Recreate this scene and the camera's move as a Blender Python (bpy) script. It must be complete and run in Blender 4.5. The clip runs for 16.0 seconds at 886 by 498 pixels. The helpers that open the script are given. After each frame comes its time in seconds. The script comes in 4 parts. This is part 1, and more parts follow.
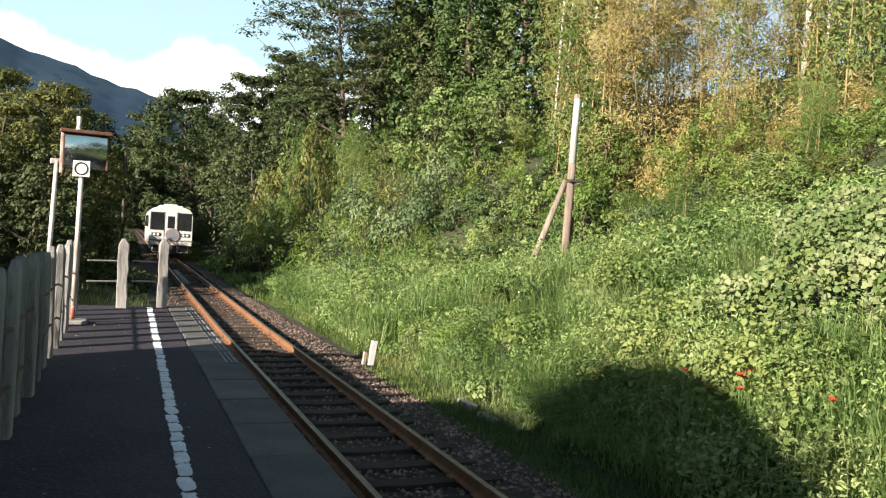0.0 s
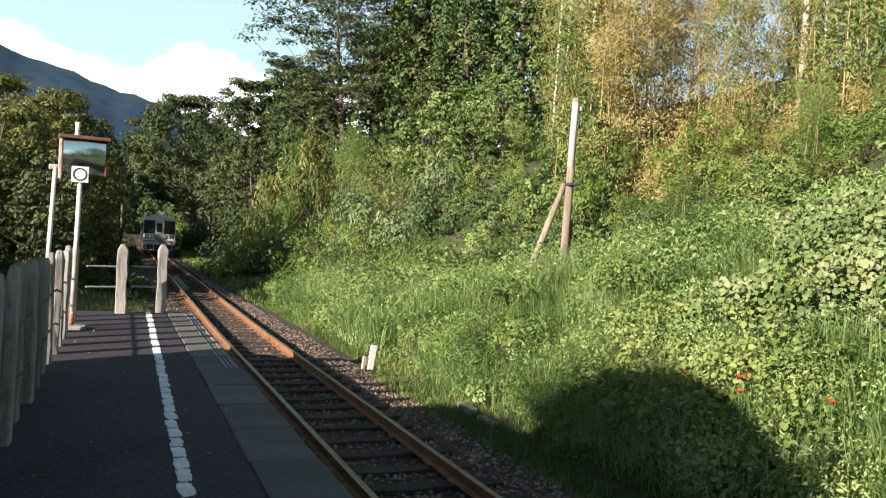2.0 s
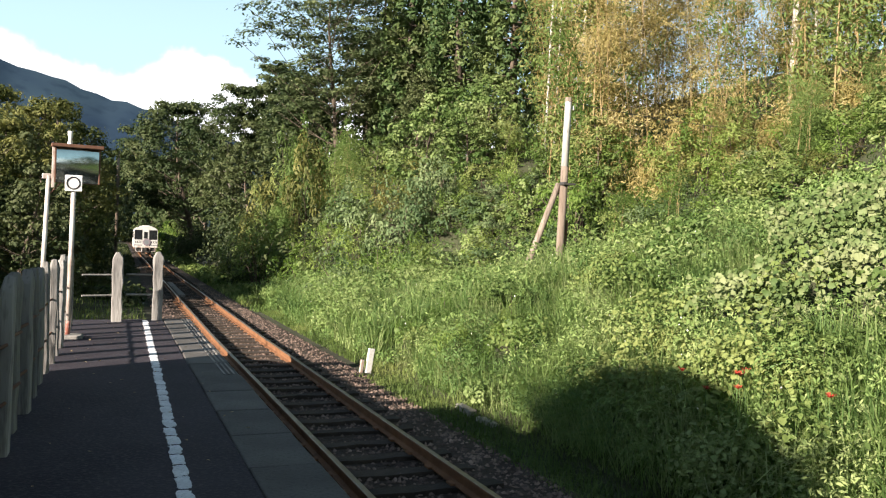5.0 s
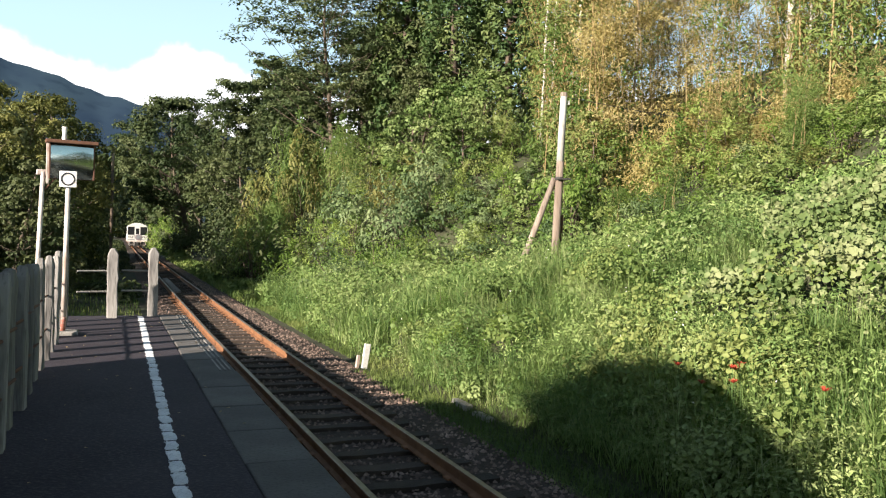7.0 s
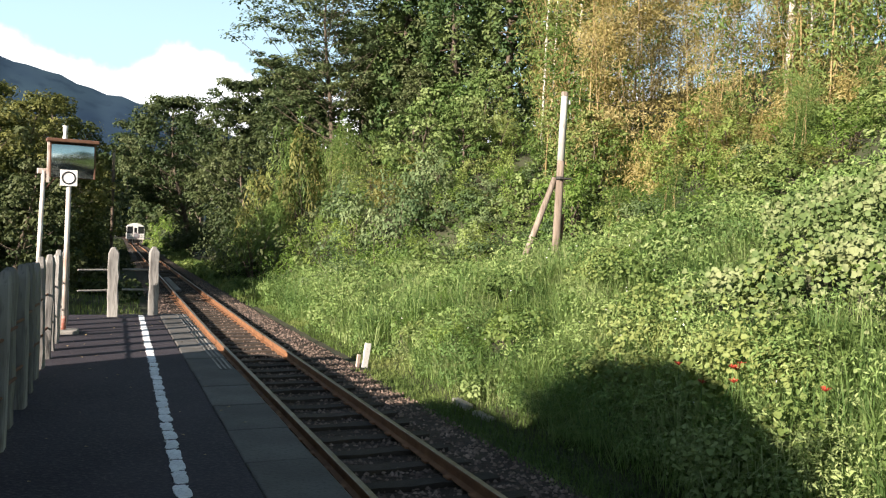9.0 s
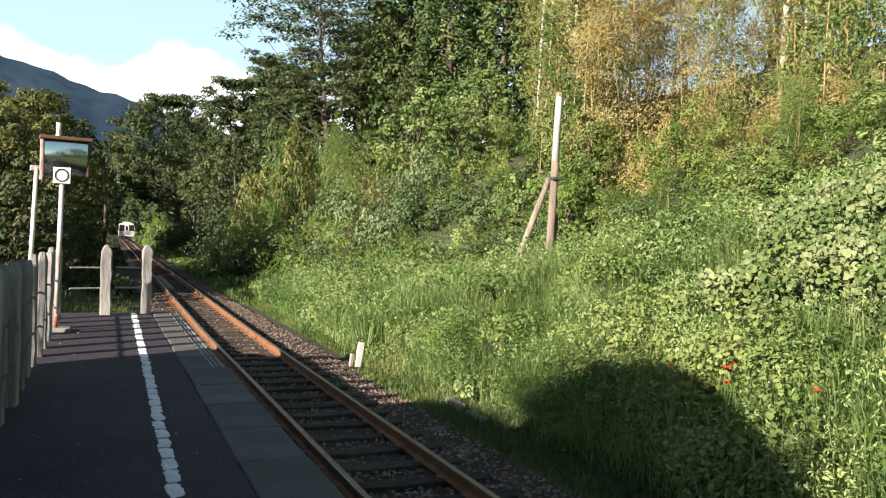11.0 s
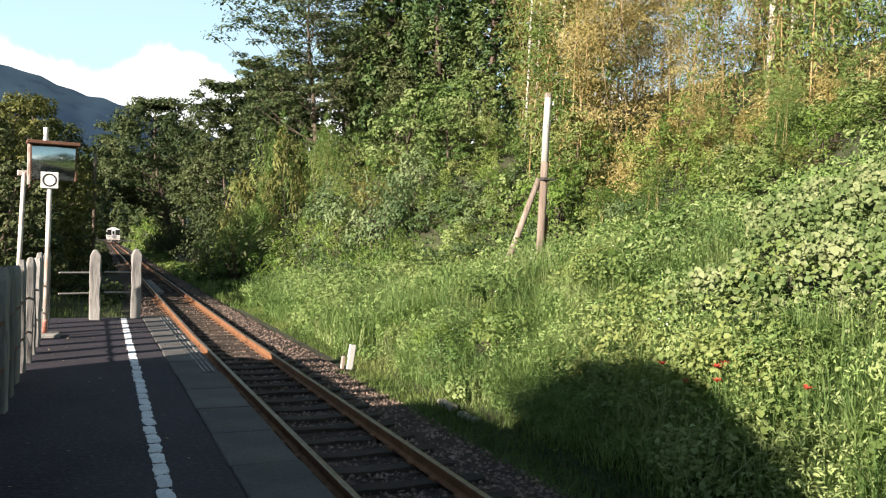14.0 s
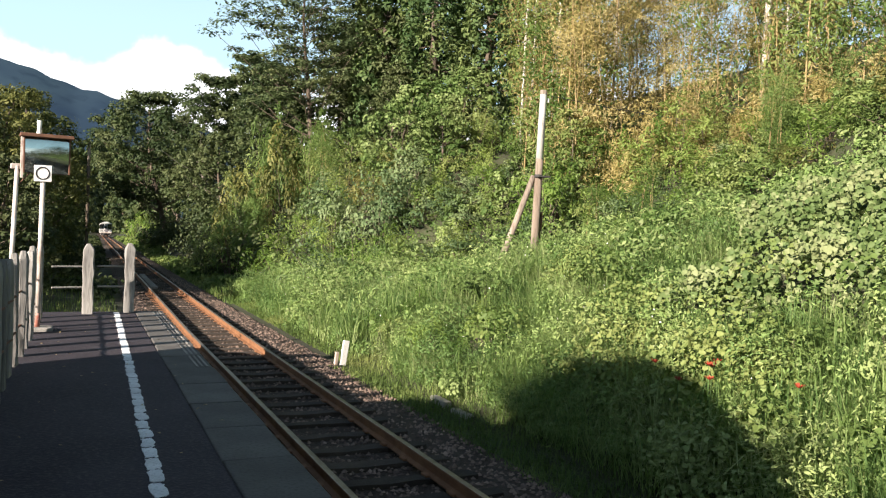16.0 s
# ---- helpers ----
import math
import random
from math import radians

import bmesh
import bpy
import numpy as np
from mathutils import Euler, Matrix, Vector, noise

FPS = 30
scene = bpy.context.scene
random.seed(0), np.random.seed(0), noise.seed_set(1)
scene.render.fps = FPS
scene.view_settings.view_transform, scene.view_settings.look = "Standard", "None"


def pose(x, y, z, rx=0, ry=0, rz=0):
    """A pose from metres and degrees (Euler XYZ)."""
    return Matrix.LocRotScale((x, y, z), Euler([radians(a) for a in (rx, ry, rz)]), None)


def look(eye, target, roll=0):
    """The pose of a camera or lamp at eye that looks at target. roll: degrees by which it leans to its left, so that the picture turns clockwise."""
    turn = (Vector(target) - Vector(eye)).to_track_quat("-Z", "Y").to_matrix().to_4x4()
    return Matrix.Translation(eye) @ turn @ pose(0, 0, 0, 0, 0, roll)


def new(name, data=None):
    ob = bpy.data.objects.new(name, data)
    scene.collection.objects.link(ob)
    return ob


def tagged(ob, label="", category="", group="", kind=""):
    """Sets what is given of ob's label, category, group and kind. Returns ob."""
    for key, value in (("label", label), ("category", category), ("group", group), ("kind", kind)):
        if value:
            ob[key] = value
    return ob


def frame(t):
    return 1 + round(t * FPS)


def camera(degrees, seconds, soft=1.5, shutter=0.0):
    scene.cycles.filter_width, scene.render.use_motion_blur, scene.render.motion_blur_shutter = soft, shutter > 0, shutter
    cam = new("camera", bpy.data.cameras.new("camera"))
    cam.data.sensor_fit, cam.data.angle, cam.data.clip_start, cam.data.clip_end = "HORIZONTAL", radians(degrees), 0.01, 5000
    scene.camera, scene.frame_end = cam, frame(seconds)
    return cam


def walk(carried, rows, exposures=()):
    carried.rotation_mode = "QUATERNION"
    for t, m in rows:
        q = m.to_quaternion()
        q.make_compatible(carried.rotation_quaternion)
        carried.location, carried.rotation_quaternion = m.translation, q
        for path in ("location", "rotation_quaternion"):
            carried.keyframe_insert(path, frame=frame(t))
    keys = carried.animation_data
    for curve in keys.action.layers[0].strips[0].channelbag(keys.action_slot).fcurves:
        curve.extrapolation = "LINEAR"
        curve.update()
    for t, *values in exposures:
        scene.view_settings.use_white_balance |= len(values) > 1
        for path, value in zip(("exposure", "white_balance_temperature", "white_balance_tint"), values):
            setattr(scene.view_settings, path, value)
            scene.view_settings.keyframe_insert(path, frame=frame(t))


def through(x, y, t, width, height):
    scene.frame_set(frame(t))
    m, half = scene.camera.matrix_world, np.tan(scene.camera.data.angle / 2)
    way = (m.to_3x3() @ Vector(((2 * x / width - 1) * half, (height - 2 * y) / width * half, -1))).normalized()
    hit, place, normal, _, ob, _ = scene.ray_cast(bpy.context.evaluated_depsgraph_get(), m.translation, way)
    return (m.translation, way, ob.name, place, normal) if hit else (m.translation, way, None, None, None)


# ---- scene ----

# ================= camera =================
EYE = (-2.835, 0.0, 2.335)
cam = camera(56.8, 16.0, soft=1.2)
TURNS = (
    (0, 89.344, -3.130, -21.506), (0.5, 89.435, -3.019, -21.617), (1, 89.485, -3.067, -21.583),
    (1.5, 89.593, -2.790, -21.587), (2, 89.626, -2.865, -21.575), (2.5, 89.719, -2.386, -21.551),
    (3, 89.768, -2.238, -21.592), (3.5, 89.814, -2.099, -21.610), (4, 89.827, -1.991, -21.699),
    (6.5, 89.566, -1.505, -22.082), (7, 89.437, -1.600, -22.184), (7.5, 89.310, -2.199, -22.090),
    (8, 89.286, -2.242, -21.982), (8.5, 89.325, -1.929, -21.961), (9, 89.393, -1.684, -22.144),
    (11.5, 89.381, -2.014, -22.640), (12, 89.410, -1.544, -22.722), (12.5, 89.475, -1.799, -23.047),
    (13, 89.505, -1.739, -23.075), (13.5, 89.558, -1.047, -23.203), (14, 89.500, -1.455, -23.236),
    (14.5, 89.417, -1.901, -23.359), (15, 89.370, -1.945, -23.439), (15.5, 89.282, -1.986, -23.529),
    (16, 89.262, -1.867, -23.629))
walk(cam, [(t, pose(*EYE, rx, ry, rz)) for t, rx, ry, rz in TURNS])

# ================= light =================
SUN_ELEV, SUN_DIR = radians(19.5), radians(27)      # light travels along +x, turned 27 degrees to +y
scene.view_settings.exposure = 1.50
world = bpy.data.worlds.new("sky")
scene.world = world
world.use_nodes = True
wn, wl = world.node_tree.nodes, world.node_tree.links
wn.clear()
sky = wn.new("ShaderNodeTexSky")
sky.sky_type, sky.sun_disc = "NISHITA", False
sky.sun_elevation = SUN_ELEV
to_sun = Vector((-math.cos(SUN_DIR), -math.sin(SUN_DIR)))
sky.sun_rotation = math.atan2(to_sun.x, to_sun.y)
sky.air_density, sky.dust_density, sky.ozone_density = 1.0, 0.6, 1.5
coord = wn.new("ShaderNodeTexCoord")
split = wn.new("ShaderNodeSeparateXYZ")
wl.new(coord.outputs["Generated"], split.inputs[0])
cn = wn.new("ShaderNodeTexNoise")
cn.inputs["Scale"].default_value, cn.inputs["Detail"].default_value, cn.inputs["Roughness"].default_value = 9.0, 7.0, 0.5
wl.new(coord.outputs["Generated"], cn.inputs["Vector"])
edge = wn.new("ShaderNodeMath")
edge.operation = "MULTIPLY_ADD"
edge.inputs[1].default_value, edge.inputs[2].default_value = 0.22, 0.078
wl.new(cn.outputs["Fac"], edge.inputs[0])
diff = wn.new("ShaderNodeMath")
diff.operation = "SUBTRACT"
wl.new(edge.outputs[0], diff.inputs[0])
wl.new(split.outputs["Z"], diff.inputs[1])
ramp = wn.new("ShaderNodeMapRange")
ramp.interpolation_type = "SMOOTHSTEP"
ramp.inputs["From Min"].default_value, ramp.inputs["From Max"].default_value = 0.0, 0.03
wl.new(diff.outputs[0], ramp.inputs["Value"])
cmix = wn.new("ShaderNodeMix")
cmix.data_type = "RGBA"
wl.new(ramp.outputs[0], cmix.inputs["Factor"])
haze = wn.new("ShaderNodeMix")
haze.data_type = "RGBA"
haze.inputs[7].default_value = (12.5, 17.5, 20.5, 1)
low = wn.new("ShaderNodeMapRange")                     # the air is paler towards the horizon
low.interpolation_type = "SMOOTHSTEP"
low.inputs["From Min"].default_value, low.inputs["From Max"].default_value = 0.15, 0.7
low.inputs["To Min"].default_value, low.inputs["To Max"].default_value = 0.65, 0.04
wl.new(split.outputs["Z"], low.inputs["Value"])
wl.new(low.outputs[0], haze.inputs["Factor"])
wl.new(sky.outputs[0], haze.inputs[6])
wl.new(haze.outputs[2], cmix.inputs[6])
cmix.inputs[7].default_value = (21.0, 21.3, 22.0, 1)
back = wn.new("ShaderNodeBackground")
back.inputs["Strength"].default_value = 0.0295
wl.new(cmix.outputs[2], back.inputs["Color"])
wout = wn.new("ShaderNodeOutputWorld")
wl.new(back.outputs[0], wout.inputs["Surface"])
sun_data = bpy.data.lights.new("sun", "SUN")
sun_data.energy, sun_data.angle, sun_data.color = 5.0, radians(1.0), (1.0, 0.885, 0.775)
sun_lamp = new("sun", sun_data)
sun_lamp.matrix_world = look((0, 0, 60), Vector((0, 0, 60)) + Vector((math.cos(SUN_DIR), math.sin(SUN_DIR), -math.tan(SUN_ELEV))))

# ================= materials =================


def plain(name, c1, c2, rough=0.8, scale=8.0, metal=0.0, bump=0.2, fine=60.0, c3=None, island=0.0, obj=0.0, spec=0.4, bump_dist=0.01, grain=1.0):
    """Two-tone surface: broad stains and fine grain, with relief."""
    m = bpy.data.materials.new(name)
    m.use_nodes = True
    n, l = m.node_tree.nodes, m.node_tree.links
    b = n["Principled BSDF"]
    b.inputs["Roughness"].default_value, b.inputs["Metallic"].default_value = rough, metal
    b.inputs["Specular IOR Level"].default_value = spec
    tc = n.new("ShaderNodeTexCoord")
    geo = n.new("ShaderNodeNewGeometry")
    big = n.new("ShaderNodeTexNoise")
    big.inputs["Scale"].default_value, big.inputs["Detail"].default_value = scale, 5
    small = n.new("ShaderNodeTexNoise")
    small.inputs["Scale"].default_value, small.inputs["Detail"].default_value = fine, 4
    for t in (big, small):
        st = n.new("ShaderNodeVectorMath")
        st.operation = "MULTIPLY"
        st.inputs[1].default_value = (1, 1, grain)
        l.new(tc.outputs["Object"], st.inputs[0])
        l.new(st.outputs[0], t.inputs["Vector"])
    rp = n.new("ShaderNodeValToRGB")
    rp.color_ramp.elements[0].position, rp.color_ramp.elements[1].position = 0.32, 0.68
    rp.color_ramp.elements[0].color, rp.color_ramp.elements[1].color = (*c1, 1), (*c2, 1)
    l.new(big.outputs["Fac"], rp.inputs["Fac"])
    mx = n.new("ShaderNodeMix")
    mx.data_type, mx.blend_type = "RGBA", "MIX"
    sr = n.new("ShaderNodeMapRange")
    sr.inputs["From Min"].default_value, sr.inputs["From Max"].default_value = 0.5, 0.75
    sr.inputs["To Max"].default_value = 0.75
    l.new(small.outputs["Fac"], sr.inputs["Value"])
    l.new(sr.outputs[0], mx.inputs["Factor"])
    l.new(rp.outputs["Color"], mx.inputs[6])
    mx.inputs[7].default_value = (*(c3 or tuple(0.5 * (a + d) * 0.7 for a, d in zip(c1, c2))), 1)
    out = mx.outputs[2]
    if island or obj > 0:
        hs = n.new("ShaderNodeHueSaturation")
        vr = n.new("ShaderNodeMapRange")
        amount = max(island, obj)
        vr.inputs["To Min"].default_value, vr.inputs["To Max"].default_value = 1 - amount, 1 + amount
        if island:
            l.new(geo.outputs["Random Per Island"], vr.inputs["Value"])
        else:
            oi = n.new("ShaderNodeObjectInfo")
            l.new(oi.outputs["Random"], vr.inputs["Value"])
        l.new(vr.outputs[0], hs.inputs["Value"])
        l.new(out, hs.inputs["Color"])
        out = hs.outputs["Color"]
    l.new(out, b.inputs["Base Color"])
    if bump:
        bp = n.new("ShaderNodeBump")
        bp.inputs["Strength"].default_value, bp.inputs["Distance"].default_value = bump, bump_dist
        l.new(small.outputs["Fac"], bp.inputs["Height"])
        l.new(bp.outputs["Normal"], b.inputs["Normal"])
    return m


def leafmat(name, c1, c2, c3, patch=0.6, through=0.24, rough=0.6):
    """Leaf: hue varies leaf by leaf and patch by patch; light passes through."""
    m = bpy.data.materials.new(name)
    m.use_nodes = True
    n, l = m.node_tree.nodes, m.node_tree.links
    b = n["Principled BSDF"]
    b.inputs["Roughness"].default_value = rough
    b.inputs["Specular IOR Level"].default_value = 0.2
    geo = n.new("ShaderNodeNewGeometry")
    nz = n.new("ShaderNodeTexNoise")
    nz.inputs["Scale"].default_value, nz.inputs["Detail"].default_value = patch, 3
    l.new(geo.outputs["Position"], nz.inputs["Vector"])
    ad = n.new("ShaderNodeMath")
    ad.operation = "MULTIPLY_ADD"
    ad.inputs[1].default_value, ad.inputs[2].default_value = 0.34, -0.17
    l.new(geo.outputs["Random Per Island"], ad.inputs[0])
    sm = n.new("ShaderNodeMath")
    sm.operation = "ADD"
    l.new(ad.outputs[0], sm.inputs[0])
    wide = n.new("ShaderNodeMapRange")
    wide.inputs["From Min"].default_value, wide.inputs["From Max"].default_value = 0.34, 0.66
    l.new(nz.outputs["Fac"], wide.inputs["Value"])
    l.new(wide.outputs[0], sm.inputs[1])
    rp = n.new("ShaderNodeValToRGB")
    e = rp.color_ramp.elements
    e[0].position, e[1].position = 0.12, 0.95
    e[0].color, e[1].color = (*c1, 1), (*c3, 1)
    mid = e.new(0.52)
    mid.color = (*c2, 1)
    l.new(sm.outputs[0], rp.inputs["Fac"])
    l.new(rp.outputs["Color"], b.inputs["Base Color"])
    tr = n.new("ShaderNodeBsdfTranslucent")
    hs = n.new("ShaderNodeHueSaturation")
    hs.inputs["Saturation"].default_value, hs.inputs["Value"].default_value = 1.1, 1.3
    l.new(rp.outputs["Color"], hs.inputs["Color"])
    l.new(hs.outputs["Color"], tr.inputs["Color"])
    mix = n.new("ShaderNodeMixShader")
    mix.inputs[0].default_value = through
    l.new(b.outputs[0], mix.inputs[1])
    l.new(tr.outputs[0], mix.inputs[2])
    l.new(mix.outputs[0], n["Material Output"].inputs["Surface"])
    return m


ASPHALT = plain("asphalt", (0.025, 0.0215, 0.029), (0.049, 0.042, 0.051), 0.85, 0.8, bump=0.8, fine=38, c3=(0.105, 0.09, 0.092), spec=0.2)
SLAB = plain("concrete_slab", (0.075, 0.07, 0.064), (0.125, 0.117, 0.108), 0.85, 2.0, bump=0.5, fine=40, c3=(0.05, 0.046, 0.042), obj=0.2)
CONCRETE = plain("concrete", (0.2, 0.19, 0.17), (0.33, 0.31, 0.28), 0.9, 3.0, bump=0.5, fine=40, c3=(0.13, 0.125, 0.11), obj=0.15)
POSTWOOD = plain("weathered_post", (0.17, 0.16, 0.15), (0.33, 0.312, 0.285), 0.9, 5.0, bump=0.8, fine=30, c3=(0.06, 0.053, 0.047), obj=0.32, grain=0.14)
LINE = plain("line_paint", (0.70, 0.71, 0.72), (0.84, 0.85, 0.86), 0.8, 6.0, bump=0.4, fine=70, c3=(0.42, 0.42, 0.43), obj=0.08)
WHITE = plain("white_paint", (0.68, 0.66, 0.62), (0.8, 0.79, 0.76), 0.5, 4.0, bump=0.1, fine=30, c3=(0.5, 0.42, 0.34))
WHITE_OLD = plain("flaking_white_paint", (0.40, 0.30, 0.24), (0.72, 0.69, 0.65), 0.6, 5.0, bump=0.4, fine=16, c3=(0.22, 0.10, 0.06), grain=0.3)
RED = plain("red_paint", (0.22, 0.075, 0.05), (0.32, 0.12, 0.085), 0.7, 9.0, bump=0.3, fine=22, c3=(0.5, 0.42, 0.37))
BLACK = plain("black_paint", (0.02, 0.02, 0.022), (0.035, 0.035, 0.037), 0.5, 6.0, bump=0.1)
RUSTFRAME = plain("rusty_frame", (0.11, 0.05, 0.03), (0.17, 0.085, 0.05), 0.8, 9.0, bump=0.4, fine=50)
RAIL = plain("rusty_rail", (0.17, 0.075, 0.035), (0.27, 0.13, 0.06), 0.75, 5.0, metal=0.15, bump=0.5, fine=40)
RAILTOP = plain("worn_rail_head", (0.20, 0.14, 0.10), (0.32, 0.26, 0.2), 0.4, 8.0, metal=0.7, bump=0.1, fine=60)
SLEEPER = plain("old_sleeper", (0.034, 0.025, 0.019), (0.07, 0.052, 0.037), 0.9, 4.0, bump=0.8, fine=40, obj=0.3)
BALLAST = plain("ballast_stone", (0.115, 0.079, 0.06), (0.26, 0.185, 0.145), 0.9, 3.0, bump=0.4, fine=60, island=0.55)
BED = plain("ballast_bed", (0.04, 0.028, 0.02), (0.085, 0.06, 0.044), 0.95, 9.0, bump=1.0, fine=28, bump_dist=0.04)
SOIL = plain("soil_and_litter", (0.03, 0.03, 0.016), (0.055, 0.065, 0.028), 0.95, 0.8, bump=0.8, fine=6, c3=(0.045, 0.035, 0.02), bump_dist=0.05)
POLEWOOD = plain("pole_wood", (0.16, 0.12, 0.09), (0.32, 0.265, 0.21), 0.85, 4.0, bump=0.6, fine=24, c3=(0.07, 0.05, 0.038), grain=0.1)
POLEGREY = plain("pole_grey", (0.38, 0.37, 0.34), (0.56, 0.55, 0.51), 0.8, 4.0, bump=0.4, fine=14, c3=(0.2, 0.17, 0.14), grain=0.2)
BARK = plain("bark", (0.07, 0.052, 0.038), (0.14, 0.11, 0.08), 0.95, 3.0, bump=1.0, fine=14, bump_dist=0.03)
PALEBARK = plain("pale_bark", (0.42, 0.39, 0.33), (0.62, 0.58, 0.5), 0.9, 2.5, bump=0.5, fine=12, c3=(0.2, 0.17, 0.13), grain=0.3)
GREYBARK = plain("grey_bark", (0.15, 0.135, 0.11), (0.24, 0.215, 0.18), 0.9, 2.5, bump=0.5, fine=12)
CULM = plain("bamboo_culm", (0.27, 0.185, 0.075), (0.40, 0.30, 0.14), 0.6, 1.5, bump=0.1, fine=8, c3=(0.26, 0.2, 0.09), island=0.25)
# the blue haze of distance is put into this forest colour
MOUNTAIN = plain("hazed_far_forest", (0.026, 0.045, 0.075), (0.042, 0.07, 0.095), 1.0, 0.006, bump=0.0, fine=0.035, c3=(0.022, 0.038, 0.062), spec=0.0)
BODY = plain("car_body_cream", (0.50, 0.49, 0.46), (0.64, 0.63, 0.60), 0.4, 1.5, bump=0.02, fine=9, c3=(0.42, 0.41, 0.39))
ROOFGREY = plain("car_roof_grey", (0.5, 0.5, 0.48), (0.6, 0.6, 0.58), 0.6, 2.0, bump=0.1, fine=15)
DARKSTEEL = plain("underframe_steel", (0.03, 0.03, 0.03), (0.06, 0.055, 0.05), 0.7, 5.0, bump=0.3)
GREENGREY = plain("grey_band", (0.16, 0.17, 0.18), (0.2, 0.21, 0.22), 0.45, 3.0, bump=0.05)
PINK = plain("car_decal", (0.15, 0.12, 0.14), (0.28, 0.23, 0.25), 0.5, 3.0, bump=0.0)
GLASSDARK = plain("tinted_glass", (0.012, 0.013, 0.015), (0.02, 0.022, 0.024), 0.06, 2.0, bump=0.0, spec=0.6)
MIRROR = plain("mirror", (0.42, 0.50, 0.46), (0.50, 0.57, 0.53), 0.14, 3.0, metal=1.0, bump=0.0)
LILYRED = plain("lily_red", (0.30, 0.03, 0.018), (0.42, 0.06, 0.03), 0.6, 30.0, bump=0.0, island=0.2)
STEM = plain("stem_green", (0.07, 0.13, 0.03), (0.1, 0.17, 0.05), 0.6, 20.0, bump=0.0)
WIRE = plain("cable", (0.02, 0.02, 0.02), (0.03, 0.03, 0.03), 0.6, 5.0, bump=0.0)

L_WEED = leafmat("weed_leaf", (0.105, 0.178, 0.052), (0.195, 0.280, 0.084), (0.325, 0.390, 0.150))
L_GRASS = leafmat("grass_blade", (0.120, 0.200, 0.062), (0.220, 0.312, 0.098), (0.350, 0.395, 0.185), 0.9, 0.45)
L_KUDZU = leafmat("kudzu_leaf", (0.075, 0.12, 0.035), (0.135, 0.185, 0.065), (0.24, 0.27, 0.125), 1.6, 0.2)
L_BUSH = leafmat("bush_leaf", (0.07, 0.112, 0.029), (0.13, 0.185, 0.05), (0.23, 0.265, 0.085), 0.35)
L_VINE = leafmat("vine_leaf", (0.078, 0.134, 0.034), (0.140, 0.200, 0.060), (0.26, 0.315, 0.125), 0.5)
# darker leaf: the shade beside the line is put into this colour
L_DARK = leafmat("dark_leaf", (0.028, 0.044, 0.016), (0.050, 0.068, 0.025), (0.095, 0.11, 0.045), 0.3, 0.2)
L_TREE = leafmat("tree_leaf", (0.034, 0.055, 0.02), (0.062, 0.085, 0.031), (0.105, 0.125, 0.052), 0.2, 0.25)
L_GOLD = leafmat("golden_bamboo_leaf", (0.19, 0.16, 0.058), (0.345, 0.285, 0.105), (0.50, 0.42, 0.20), 0.35, 0.35)
L_LIME = leafmat("young_bamboo_leaf", (0.08, 0.135, 0.032), (0.142, 0.205, 0.056), (0.24, 0.275, 0.09), 0.3, 0.32)
L_SAGE = leafmat("grey_green_leaf", (0.075, 0.122, 0.05), (0.128, 0.182, 0.076), (0.21, 0.26, 0.12), 0.5, 0.25)
L_FRESH = leafmat("fresh_leaf", (0.10, 0.17, 0.035), (0.18, 0.27, 0.06), (0.30, 0.37, 0.11), 0.5, 0.4)
L_OLIVE = leafmat("olive_leaf", (0.09, 0.10, 0.028), (0.16, 0.165, 0.048), (0.26, 0.25, 0.085), 0.4, 0.3)
L_OLIVE_DARK = leafmat("dark_olive_leaf", (0.055, 0.072, 0.02), (0.105, 0.118, 0.034), (0.19, 0.19, 0.06), 0.4, 0.28)
L_CEDAR = leafmat("cedar_leaf", (0.045, 0.085, 0.028), (0.085, 0.13, 0.042), (0.15, 0.19, 0.065), 0.4, 0.15)
L_AIRY = leafmat("airy_leaf", (0.055, 0.08, 0.035), (0.10, 0.135, 0.06), (0.19, 0.22, 0.10), 0.3, 0.25)

# ================= mesh helpers =================


def finish(bm, name, mats, smooth=False):
    me = bpy.data.meshes.new(name)
    bm.normal_update()
    bm.to_mesh(me)
    bm.free()
    for m in (mats if isinstance(mats, (list, tuple)) else [mats]):
        me.materials.append(m)
    if smooth:
        me.polygons.foreach_set("use_smooth", [True] * len(me.polygons))
    return me


def part(name, bm, mats, parent, label="", smooth=False):
    ob = new(name, finish(bm, name, mats, smooth) if isinstance(bm, bmesh.types.BMesh) else bm)
    ob.parent = parent
    return tagged(ob, label)


def thing(name, at=(0, 0, 0), label="", category="", group="", kind="", rz=0):
    ob = new(name)
    ob.matrix_basis = pose(*at, 0, 0, rz)
    return tagged(ob, label, category, group, kind)


def box(x0, x1, y0, y1, z0, z1, bevel=0.0, bm=None, m=None):
    own = bm is None
    b = bmesh.new()
    bmesh.ops.create_cube(b, size=1)
    bmesh.ops.transform(b, matrix=Matrix.Translation(((x0 + x1) / 2, (y0 + y1) / 2, (z0 + z1) / 2)) @ Matrix.Diagonal((x1 - x0, y1 - y0, z1 - z0, 1)), verts=b.verts)
    if bevel:
        bmesh.ops.bevel(b, geom=b.edges[:], offset=bevel, segments=2, affect="EDGES", profile=0.5)
    if m is not None:
        bmesh.ops.transform(b, matrix=m, verts=b.verts)
    if own:
        return b
    me = bpy.data.meshes.new("tmp")
    b.to_mesh(me)
    b.free()
    bm.from_mesh(me)
    bpy.data.meshes.remove(me)
    return bm


